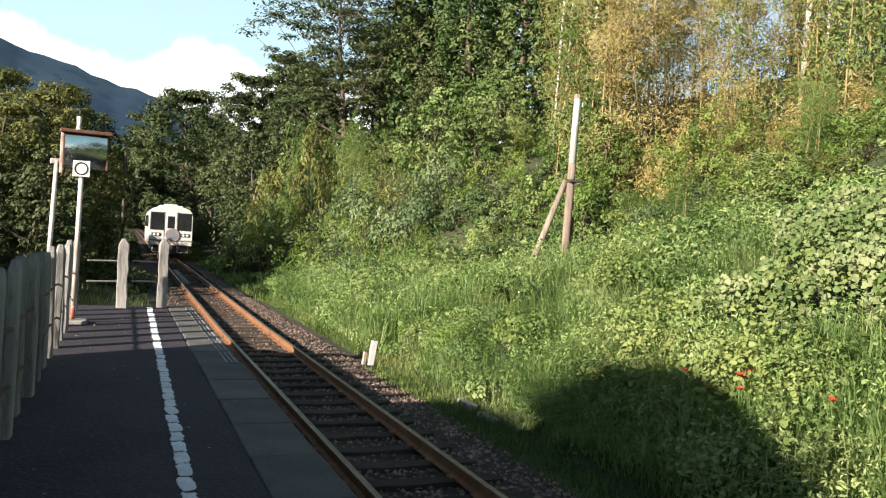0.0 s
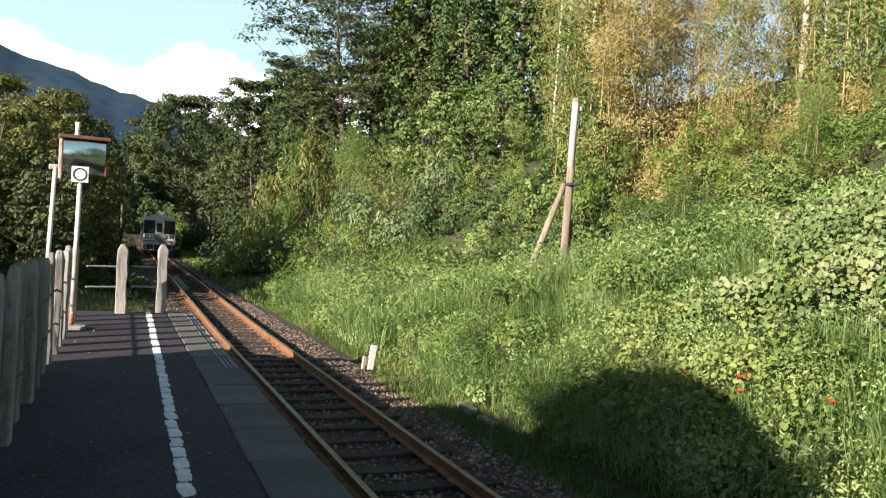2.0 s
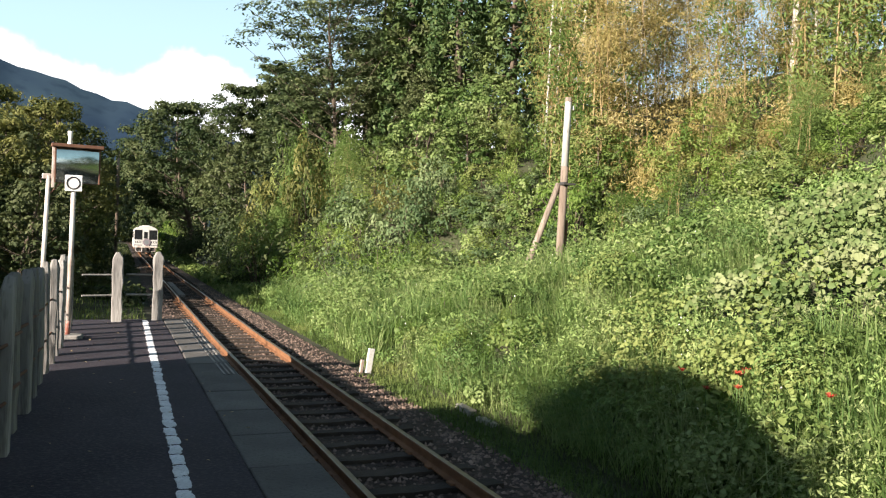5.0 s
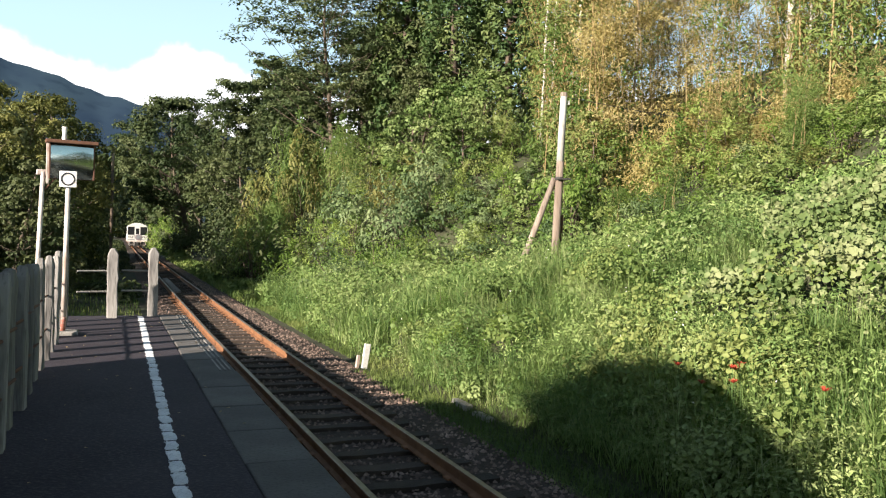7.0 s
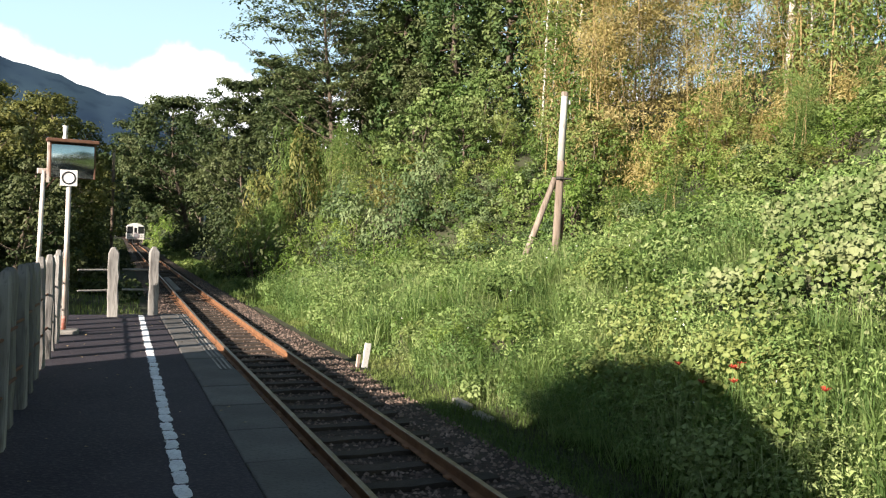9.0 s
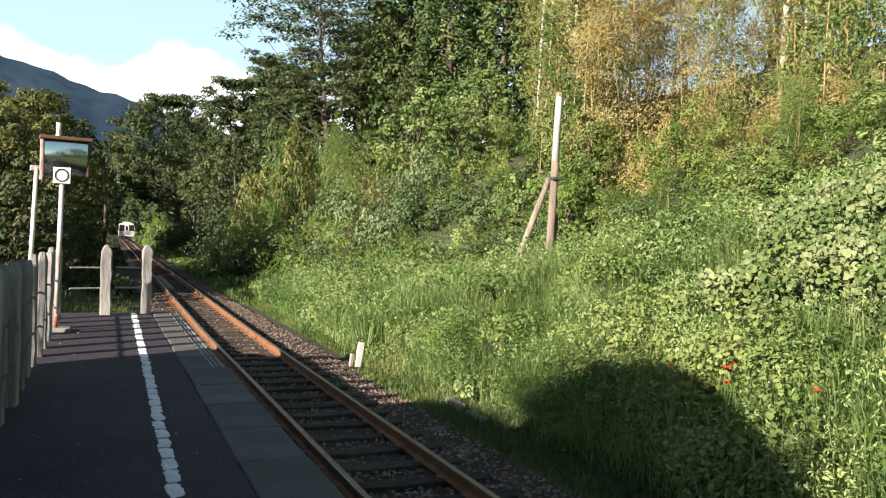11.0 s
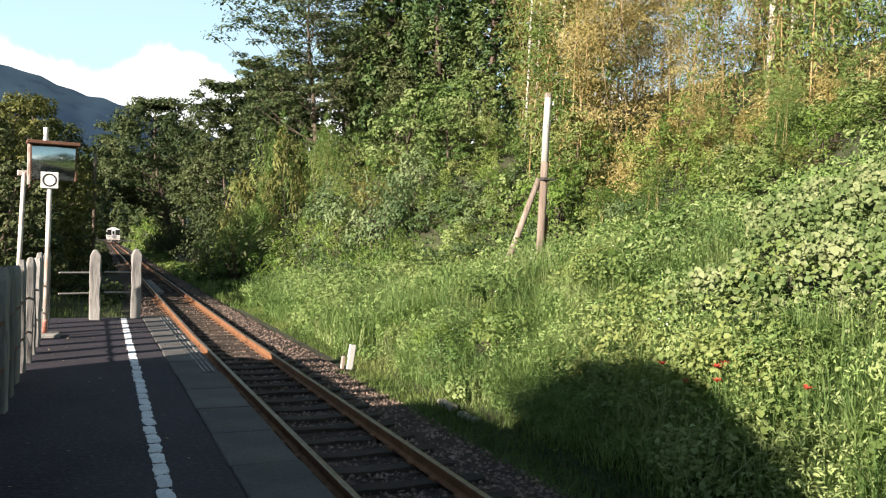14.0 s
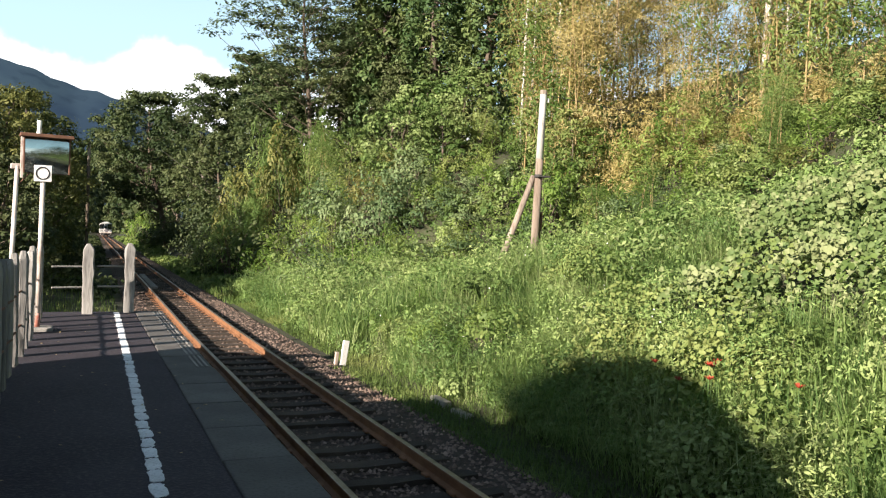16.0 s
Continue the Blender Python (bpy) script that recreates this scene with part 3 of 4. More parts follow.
# timber walkway boards inside the gauge
board_me = finish(box(-0.13, 0.13, -0.95, 0.95, -0.15, -0.06, 0.01), "walkway_board", POSTWOOD)
for k in range(5):
    s = part("walkway_board", board_me, None, track)
    s.matrix_basis = pose(float(cx(37 + 2 * k)) - 0.27, 37 + 2 * k, 0, 0, 0, -0.57)
gravel = thing("gravel_ramp", (0, 0, 0), "pale gravel ramp falling away from the platform end", "ramp", kind="structure")
bm = bmesh.new()
rp_ = [[bm.verts.new((x, yy, zz)) for x in (-3.7, -2.9, -2.2, -1.65)] for yy, zz in ((15.08, 0.80), (15.6, 0.72), (16.6, 0.45), (18.5, -0.1))]
for a_, b_ in zip(rp_, rp_[1:]):
    for k in range(3):
        bm.faces.new((a_[k], a_[k + 1], b_[k + 1], b_[k]))
part("slope", bm, plain("pale_gravel", (0.2, 0.17, 0.14), (0.34, 0.29, 0.24), 0.95, 6.0, bump=1.0, fine=40, bump_dist=0.03), gravel)

# white kilometre marker by the track, and the edge of a drain
marker = thing("track_marker", (1.98, 15.85, -0.28), "short white wooden marker stake beside the track", "marker", rz=10)
part("stake", box(-0.065, 0.065, -0.03, 0.03, 0, 0.50, 0.01, m=Matrix.Rotation(radians(9), 4, "Y")), WHITE, marker)
part("stub", box(-0.19, -0.12, -0.03, 0.03, 0, 0.26, 0.01, m=Matrix.Rotation(radians(7), 4, "Y")), WHITE_OLD, marker)
drain = thing("drain_edge", (0, 0, 0), "mossy concrete edge of a track-side drain", "drain")
for yy, h in ((10.7, -0.22), (11.5, -0.18)):
    part("kerb_block", box(2.30, 2.44, yy, yy + 0.56, -0.45, h, 0.025), CONCRETE, drain)

# ================= unseen hut beyond the fence, added to cast shade ===
hut = thing("shade_hut", label="plain unseen hut added to shade the platform and near bank", category="hut", kind="structure")
part("wall", box(-5.6, -4.6, 1.3, 5.5, -0.2, 2.85), CONCRETE, hut)
part("annex_wall", box(-5.2, -4.6, 5.5, 8.35, -0.2, 2.62), CONCRETE, hut)
bm = bmesh.new()
# roof outline shaped to the shadow it has to throw on the bank
shade_outline = [(1.05, 2.85), (1.2, 3.05), (2.2, 3.65), (3.2, 4.05), (4.2, 4.15), (5.0, 3.95), (5.7, 3.5), (5.8, 2.85)]
ga, gb = [[bm.verts.new((x, gy_, gz_)) for gy_, gz_ in shade_outline] for x in (-5.7, -4.5)]
for k in range(len(shade_outline) - 1):
    bm.faces.new((ga[k], ga[k + 1], gb[k + 1], gb[k]))
bm.faces.new(ga[::-1]), bm.faces.new(gb)
bm.faces.new((ga[-1], ga[0], gb[0], gb[-1]))
part("roof", bm, RUSTFRAME, hut)
# unseen leaf lumps along the roof, added to roughen its shadow's edge
rng = np.random.default_rng(3)
arch = np.array([(gy_, gz_) for gy_, gz_ in shade_outline[1:-1]])
C = np.concatenate([np.stack([rng.uniform(-6.4, -5.2, 6), arch[:, 0] + rng.normal(0, 0.3, 6), arch[:, 1] + 0.12 + rng.normal(0, 0.22, 6)], 1) for _ in range(7)])
P, d = shell(rng, C, np.tile([0.42, 0.42, 0.42], (len(C), 1)), 34, -0.9, 0.2)
shade_vine = tagged(new("shade_vine", leaf_mesh("shade_vine", P, d, 0.12, 0.6, L_VINE, rng)), "unseen leaves added over the hut roof to fray its shadow", "vine", kind="stuff")

# an unseen loose-leaved tree by the hut, added only to dapple the near bank
hut_tree = thing("shade_tree", (-5.9, 0.4, -0.2), "unseen loose-leaved tree added to dapple the bank with shade", "tree")
part("trunk", tube([(0, 0, 0), (0.05, 0.1, 1.6), (0, 0.2, 3.6)], [0.10, 0.08, 0.03], 8), BARK, hut_tree, smooth=True)
C = np.stack([rng.uniform(-0.5, 0.7, 46), rng.uniform(-1.9, 2.0, 46), rng.uniform(2.2, 4.3, 46)], 1)
C[:, 2] -= 0.28 * np.abs(C[:, 1] - 0.6)
P, d = shell(rng, C, np.tile([0.4, 0.4, 0.32], (len(C), 1)), 30, -0.9, 0.2)
part("crown", leaf_mesh("crown", P, d + np.array([0, 0, 0.3]), 0.13, 0.6, L_BUSH, rng), None, hut_tree)

# ================= railcar =================


def railcar():
    car = thing("railcar", (0, 59, 0), "small cream diesel railcar with dark windows, running away along the track", "train")
    W, L, Z0, Z1 = 1.42, 15.5, 0.95, 3.62
    prof = [(-W, Z0), (W, Z0), (W, 2.95), (W - 0.05, 3.2), (W - 0.22, 3.42), (W - 0.6, 3.56), (0, Z1), (-W + 0.6, 3.56), (-W + 0.22, 3.42), (-W + 0.05, 3.2), (-W, 2.95)]
    bm = bmesh.new()
    r0 = [bm.verts.new((x * 0.985, 0, z - (0.03 if z > 3 else 0))) for x, z in prof]
    r1 = [bm.verts.new((x, 0.12, z)) for x, z in prof]
    r2 = [bm.verts.new((x, L, z)) for x, z in prof]
    for a, b in ((r0, r1), (r1, r2)):
        for k in range(len(prof)):
            bm.faces.new((a[k], a[(k + 1) % len(prof)], b[(k + 1) % len(prof)], b[k]))
    bm.faces.new(r0[::-1])
    bm.faces.new(r2)
    bmesh.ops.recalc_face_normals(bm, faces=bm.faces[:])
    body = part("body", bm, BODY, car, "cream painted steel body")
    part("roof", box(-0.75, 0.75, 0.5, L - 0.5, 3.56, 3.66, 0.04), ROOFGREY, car)
    part("roof_vent", box(-0.45, 0.45, 1.2, 2.6, 3.64, 3.76, 0.05), ROOFGREY, car)
    part("roof_vent", box(-0.45, 0.45, 6.2, 7.6, 3.64, 3.76, 0.05), ROOFGREY, car)
    # end face
    for x0, x1 in ((-1.31, -0.47), (0.47, 1.31)):
        w = part("end_window", box(x0, x1, -0.03, 0.05, 1.98, 3.12, 0.03), GLASSDARK, car, "large dark end window")
        part("window_frame", box(x0 - 0.05, x1 + 0.05, -0.015, 0.05, 1.93, 3.17, 0.03), DARKSTEEL, w)
    d = part("end_door", box(-0.40, 0.40, -0.035, 0.05, 1.02, 3.16, 0.03), BODY, car, "cream gangway door")
    part("door_window", box(-0.24, 0.24, -0.05, 0.0, 2.08, 2.92, 0.03), GLASSDARK, d)
    for sx in (-0.43, 0.43):
        part("door_seam", box(sx - 0.02, sx + 0.02, -0.04, 0.02, 1.0, 3.2), DARKSTEEL, d)
    for sx in (-0.95, 0.95):
        u = part("lamp_unit", box(sx - 0.30, sx + 0.30, -0.05, 0.03, 1.52, 1.76, 0.04), DARKSTEEL, car, "dark lamp housing")
        for o in (-0.13, 0.13):
            bm = tube([(sx + o, -0.07, 1.64), (sx + o, 0, 1.64)], [0.085, 0.085], 14)
            part("lamp", bm, WHITE, u)
    bm = tube([(0.12, -0.065, 1.62), (0.12, -0.03, 1.62)], [0.46, 0.46], 28)
    deco = part("round_board", bm, PINK, car, "round decorative board with a pale mark")
    part("rim", tube([(0.12, -0.07, 1.62), (0.12, -0.045, 1.62)], [0.30, 0.30], 28), GREENGREY, deco)
    part("band", box(-1.40, 1.40, -0.028, 0.02, 1.20, 1.30), GREENGREY, car, "dark grey stripe")
    part("bumper_beam", box(-1.40, 1.40, -0.07, 0.2, 0.93, 1.13, 0.03), WHITE_OLD, car)
    sk = part("skirt", box(-1.25, 1.25, 0.1, 0.5, 0.32, 0.93, 0.03), DARKSTEEL, car, "dark steel skirt and snowplough")
    for sx in (-1.15, -0.45, 0.45, 1.15):
        part("step_bar", tube([(sx, -0.04, 0.95), (sx, -0.04, 0.45)], [0.03, 0.03], 6), WHITE_OLD, sk)
    part("step_bar", tube([(-1.15, -0.04, 0.45), (-0.45, -0.04, 0.45)], [0.03, 0.03], 6), WHITE_OLD, sk)
    part("step_bar", tube([(0.45, -0.04, 0.45), (1.15, -0.04, 0.45)], [0.03, 0.03], 6), WHITE_OLD, sk)
    part("coupler", box(-0.16, 0.16, -0.35, 0.3, 0.62, 0.90, 0.04), DARKSTEEL, car)
    part("underframe", box(-1.15, 1.15, 3.2, L - 3.2, 0.4, 0.96, 0.05), DARKSTEEL, car)
    for k, yy in enumerate((1.7, 3.8, L - 3.8, L - 1.7)):
        ax = part("wheelset", tube([(-0.6, yy, 0.40), (0.6, yy, 0.40)], [0.07, 0.07], 10), DARKSTEEL, car)
        for sx in (-0.6, 0.6):
            part("wheel", tube([(sx - 0.06, yy, 0.405), (sx + 0.06, yy, 0.405)], [0.40, 0.40], 24), RAIL, ax)
    for yy in (2.75, L - 2.75):
        part("bogie_frame", box(-0.85, 0.85, yy - 1.5, yy + 1.5, 0.42, 0.72, 0.04), DARKSTEEL, car)
    for sx in (-W, W):
        for k in range(7):
            y0 = 2.1 + 1.68 * k
            part("side_window", box(sx - 0.02, sx + 0.02, y0, y0 + 1.3, 2.12, 2.98, 0.015), GLASSDARK, car)
        for y0 in (0.7, L - 1.7):
            part("side_door", box(sx - 0.018, sx + 0.018, y0, y0 + 1.0, 1.0, 2.98, 0.01), BODY, car)
    part("tail_mirror", box(-1.58, -1.45, 0.0, 0.05, 2.4, 2.7, 0.01), DARKSTEEL, car)
    return car


car = railcar()

# ================= utility pole =================
pole = thing("utility_pole", (11.56, 25.0, float(ground_z(11.7, 25.0)) - 0.25), "leaning wooden pole with a pale upper sleeve and a raking strut", "utility pole")


def pole_at(z, s=0.0):
    return (0.03 * z + s, 0.0, z)


part("shaft", tube([pole_at(-0.3), pole_at(2.5), pole_at(4.6)], [0.15, 0.14, 0.13], 14), POLEWOOD, pole, "brown weathered timber shaft", True)
part("sleeve", tube([pole_at(4.45), pole_at(6.4), pole_at(6.72)], [0.135, 0.118, 0.112], 14), POLEGREY, pole, "pale grey upper sleeve", True)
part("cap", tube([pole_at(6.72), pole_at(6.86)], [0.13, 0.12], 14), POLEWOOD, pole)
part("strut", tube([(-1.75, 0.1, -0.5), (-0.95, 0.1, 1.5), (-0.03, 0.1, 3.85)], [0.13, 0.115, 0.10], 12), POLEWOOD, pole, "raking timber strut", True)
part("band", tube([pole_at(3.78), pole_at(3.9)], [0.145, 0.145], 14), DARKSTEEL, pole)
part("strap", box(-0.05, 0.42, -0.3, 0.1, 3.80, 3.86), DARKSTEEL, pole)
part("insulator", tube([pole_at(6.45, 0.2), pole_at(6.6, 0.2)], [0.05, 0.03], 10), WHITE, pole)
part("conduit", tube([pole_at(0.4, 0.2), pole_at(2.6, 0.2)], [0.05, 0.05], 8), RUSTFRAME, pole)
cable = thing("overhead_cable", label="thin dark cable running from the pole into the bamboo", category="cable")
part("strand", tube([(12.0 + 14 * u, 25 - 2.0 * u, float(ground_z(11.7, 25.0)) + 6.45 - 0.5 * math.sin(math.pi * u)) for u in np.linspace(0, 1, 12)], [0.010] * 12, 6), WIRE, cable)

# ================= growth on the bank =================
rng = np.random.default_rng(7)


# gaps in the growth: their dark soil stands in for shaded pockets
SHADE_GAPS = ((8.2, 46.7, 1.9), (3.9, 42.1, 1.5), (17.7, 22.3, 1.3), (6.3, 49.8, 1.9), (10.4, 38.8, 1.3), (14.4, 21.3, 0.9), (9.9, 32.8, 1.1), (12.4, 30.3, 1.0), (18.9, 31.0, 1.6), (13.2, 36.5, 2.0))


def open_spots(X, Y, R):
    """False where bare dark soil stands in for shaded hollows, and in the clearing before the pole."""
    ok = np.ones(len(X), bool)
    for hx, hy, hr in SHADE_GAPS:
        ok &= (X - hx) ** 2 + (Y - hy) ** 2 > (hr + 0.5 * R) ** 2
    line_up = np.abs(X + 2.84 - 0.58 * Y)
    return ok & ~((line_up < 0.9 + 0.6 * R) & (Y > 19.5) & (Y < 25.6)) & ~((line_up < 0.55) & (Y > 12) & (Y < 19.6) & (R > 0.3))


def field(name, label, x0, x1, y0, y1, n, r0, r1, per, leaf, width, mat, lift=(0.3, 1.0), flat=0.75, keep=None, cat="undergrowth", follow=True, low=-0.35, broad=False):
    """Lumps of leaves over a stretch of ground, in one object."""
    group = max(1, n // 7)                                # lumps gather into shrubs
    gx_, gy_ = rng.uniform(x0, x1, group), rng.uniform(y0, y1, group)
    pick = rng.integers(0, group, n)
    X = np.clip(gx_[pick] + rng.normal(0, r1 * 0.9, n), x0, None)
    Y = gy_[pick] + rng.normal(0, r1 * 0.9, n)
    tall = rng.uniform(0.45, 1.25, group)[pick]
    R = rng.uniform(r0, r1, n)
    X = np.clip(X, x0 + R * 1.05, max(x1 - r1, x0 + 0.5)) if x0 > 0 else np.clip(X, x0, x1 - R * 1.1)
    if follow:
        X = X + cx(Y)
    k = open_spots(X, Y, R)
    if keep is not None:
        k &= keep(X, Y)
    X, Y, tall, R = X[k], Y[k], tall[k], R[k]
    C = np.stack([X, Y, ground_z(X, Y) + R * tall * rng.uniform(*lift, len(X))], 1)
    P, d = shell(rng, C, np.stack([R, R, R * flat], 1), per, low, 0.72)
    N = d + np.array([-0.12, -0.05, 0.3])
    ob = new(name, (broad_mesh if broad else leaf_mesh)(name, P, N, leaf, width, mat, rng, 0.35, 0.45))
    return tagged(ob, label, cat, kind="stuff")


def blades(name, label, x0, x1, y0, y1, n, h, w, mat, keep=None, lean=0.45):
    X, Y = rng.uniform(x0, x1, n), rng.uniform(y0, y1, n)
    if keep is not None:
        k = keep(X, Y)
        X, Y = X[k], Y[k]
    P = np.stack([X + cx(Y), Y, ground_z(X + cx(Y), Y) - 0.02], 1)
    return tagged(new(name, blade_mesh(name, P, h, w, mat, rng, lean)), label, "grass", kind="stuff")


def kud(X, Y):
    edge = 4.9 + 0.4 * np.sin(Y * 2) + 0.25 * np.sin(Y * 5.3)
    return (X > edge) & (X < 13.5) & (Y > 7.0 + 0.4 * np.sin(X * 3)) & (Y < 10.0 + 0.35 * np.maximum(X - 6, 0) + 0.4 * np.sin(X * 2.7))


# near bank
field("bank_weeds", "rank bright green weeds on the bank", 2.3, 8.5, 4.4, 15, 640, 0.2, 0.5, 150, 0.062, 0.3, L_WEED, (0.3, 1.5), keep=lambda X, Y: ~kud(X, Y) | (rng.uniform(size=len(X)) < 0.2))
field("bank_herbs", "dense leafy herbs by the track", 2.2, 5.5, 5, 18, 80, 0.2, 0.42, 80, 0.055, 0.85, L_VINE, (0.3, 1.2), broad=True)
field("bank_bush", "darker leafy shrubs among the bank weeds", 2.9, 6.5, 5, 16, 70, 0.3, 0.55, 150, 0.07, 0.75, L_BUSH, (0.4, 1.6), broad=True)
field("shade_herbs", "broad-leaved herbs in the shade by the track", 2.7, 4.4, 5.6, 8.4, 46, 0.22, 0.4, 70, 0.062, 0.9, L_BUSH, (0.5, 1.6), broad=True)
blades("verge_grass", "short grass along the track verge", 1.6, 2.9, 3, 32, 26000, 0.16, 0.010, L_BUSH, keep=lambda X, Y: X > np.where(Y > 15.5, 2.1, 1.6), lean=1.2)
blades("bank_grass", "tall bright grass on the bank", 2.5, 8.5, 3, 16, 34000, 0.72, 0.011, L_GRASS, keep=lambda X, Y: ~kud(X, Y) & (np.sin(X * 1.9 + 1) * np.sin(Y * 1.3 + 0.6) > -0.2), lean=1.5)
blades("far_bank_grass", "tall bright grass further along the bank", 2.5, 9, 15, 34, 22000, 1.0, 0.018, L_GRASS, keep=lambda X, Y: np.sin(X * 1.3 + 1) * np.sin(Y * 0.9) > -0.3, lean=1.2)
blades("near_grass", "long arching grass on the near bank", 2.9, 7.0, 2.0, 8.5, 8000, 0.8, 0.016, L_GRASS, keep=lambda X, Y: ~kud(X, Y), lean=0.9)
n = 170
X, Y = rng.uniform(2.7, 8, n), rng.uniform(6, 30, n)
P = np.stack([X, Y, ground_z(X, Y) + rng.uniform(0.5, 1.0, n)], 1)
tagged(new("white_flowers", leaf_mesh("white_flowers", P, np.tile(np.array([-0.6, -0.6, 0.5]), (n, 1)), 0.022, 0.9, WHITE, rng)), "tiny white wild flowers among the weeds", "flowers", kind="stuff")
# kudzu blanket
n = 42000
X, Y = rng.uniform(3.6, 13.5, n), rng.uniform(5, 13.5, n)
k = (kud(X, Y) & ((X > 5.7) | (rng.uniform(size=n) < 0.5)) & (np.sin(X * 3.1 + 2 * np.sin(Y * 1.7)) * np.sin(Y * 2.9 + X) < 0.72)) | ((rng.uniform(size=n) < 0.010) & (X > 4.2) & (Y > 6))
X, Y = X[k], Y[k]
hump = 0.7 + 0.22 * np.sin(X * 1.7 + 0.4) * np.sin(Y * 1.5) + 0.16 * np.sin(X * 4.1) * np.sin(Y * 3.7 + 1) + 0.14 * np.sin(X * 7.3 + 1) * np.sin(Y * 6.1)
P = np.stack([X, Y, ground_z(X, Y) + np.maximum(hump, 0.1) + rng.normal(0, 0.09, len(X))], 1)
N = np.tile(np.array([-0.8, -0.35, 0.5]), (len(P), 1))
tagged(new("kudzu_blanket", broad_mesh("kudzu_blanket", P, N, 0.08, 1.0, L_KUDZU, rng, 0.5, 0.8)), "pale broad kudzu leaves blanketing the bank", "vine", kind="stuff")
# middle distance
field("bank_brush", "bright green brush along the line", 2.2, 9, 15, 34, 480, 0.3, 0.75, 120, 0.085, 0.3, L_WEED, (0.3, 1.5))
field("bank_vines", "light leafy vines along the line", 2.3, 9, 15, 36, 150, 0.3, 0.65, 110, 0.10, 0.75, L_VINE, (0.4, 1.8))
field("plateau_brush", "mixed green brush round the pole", 6, 14, 12, 30, 420, 0.4, 0.8, 95, 0.13, 0.32, L_WEED, (0.1, 0.8))
field("plateau_weeds", "light green vines and weeds round the pole", 6, 14, 11, 30, 380, 0.35, 0.7, 110, 0.115, 0.4, L_VINE, (0.1, 0.9))
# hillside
field("lineside_dark", "shrubs along the line, their shade put into a darker leaf", 2.5, 10, 42, 150, 300, 0.8, 2.0, 110, 0.24, 0.5, L_DARK, (0.3, 1.8))
field("left_shrubs", "shrubs beyond the fence, their shade put into a darker leaf", -14, -3.3, 26, 110, 220, 0.8, 1.8, 100, 0.22, 0.5, L_DARK, (0.3, 1.4))
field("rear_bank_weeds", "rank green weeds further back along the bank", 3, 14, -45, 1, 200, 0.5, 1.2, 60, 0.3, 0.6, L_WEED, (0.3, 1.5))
# two unseen hedges, added to throw shade past the platform end
field("left_hedge", "unseen dark hedge added to shade the grass past the platform", -11.5, -8.2, 11, 30, 120, 0.7, 1.2, 110, 0.22, 0.6, L_DARK, (1.2, 2.0))
field("lane_hedge", "unseen lower dark hedge added to shade the grass past the platform", -7.2, -5.9, 13.8, 25, 90, 0.45, 0.7, 90, 0.14, 0.6, L_DARK, (0.9, 1.9), follow=False)
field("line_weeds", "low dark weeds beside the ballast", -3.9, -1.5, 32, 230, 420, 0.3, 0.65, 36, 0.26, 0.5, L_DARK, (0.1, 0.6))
field("cess_weeds", "low shaded weeds along the far ballast", 1.75, 4.2, 36, 230, 380, 0.3, 0.65, 36, 0.26, 0.5, L_BUSH, (0.1, 0.6))
blades("line_grass", "low shaded grass along the far line", 1.8, 3.6, 30, 80, 6000, 0.3, 0.03, L_BUSH, lean=1.0)
# bush leaf replaces the grass colour here to stand in for shade
blades("left_grass", "grass beyond the platform end, its shade put into a darker leaf", -8, -1.9, 16, 45, 6000, 0.24, 0.016, L_BUSH)

# ================= trees =================


def broadleaf(seed, height, spread, trunk_r, mat, bark, base=0.25, clumps=60, per=75, leaf=0.26, width=0.55, layered=0.0, lean=0.0, lump=0.3, limbs=3):
    """Meshes of a trunk with limbs and of a crown of leaf sprays with gaps."""
    r = np.random.default_rng(seed)
    bm = bmesh.new()
    h = height
    path = [Vector((lean * h * u * u + 0.05 * h * math.sin(4 * u + seed), 0.04 * h * math.sin(3.3 * u + seed * 2), h * 0.92 * u)) for u in np.linspace(0, 1, 9)]
    path = [p - Vector((path[0].x, path[0].y, 0)) for p in path]
    path[0].z = -0.6
    tube(path, [trunk_r * (1.25 if i == 0 else 1 - 0.1 * i) for i in range(9)], 9, bm)
    C, R = [], []
    for k in range(clumps):
        u = base + (1 - base) * (k + r.uniform(0, 1)) / clumps
        prof = math.sin(math.pi * min(1, (u - base) / (1 - base) * 0.82 + 0.16)) ** 0.7
        a = k * 2.4 + r.uniform(-0.5, 0.5)
        rad = spread * prof * (r.uniform(0.15, 1.0) if layered else r.uniform(0.5, 1.0)) * (1 + 0.16 * math.sin(3 * a + seed))
        i = min(int(u * 8), 7)
        root = path[i].lerp(path[i + 1], u * 8 - i) if u < 0.92 else path[8]
        root = root - Vector((0, 0, min(0.5 * rad, 0.6 * root.z)))
        end = root + Vector((math.cos(a) * rad, math.sin(a) * rad, min(0.5 * rad, 0.6 * root.z) + (r.uniform(0.0, 0.3) if layered else r.uniform(0.0, 0.22)) * rad))
        if k % limbs == 0:
            mid = root.lerp(end, 0.5) + Vector((0, 0, -0.06 * rad))
            tube([root, mid, end], [trunk_r * 0.24 * (1 - 0.6 * u), trunk_r * 0.13 * (1 - 0.5 * u), 0.015], 5, bm, cap=False)
        s = r.uniform(0.5, 1.0) * spread * lump
        C.append(end)
        R.append((s, s, s * (0.72 - 0.40 * layered)))
    trunk = finish(bm, "trunk", bark, True)
    P, d = shell(r, np.array(C), np.array(R), per, -0.45, 0.55)
    crown = leaf_mesh("crown", P, d + np.array([-0.1, -0.05, 0.25 + layered]), leaf, width, mat, r, 0.2, 0.3)
    return trunk, crown


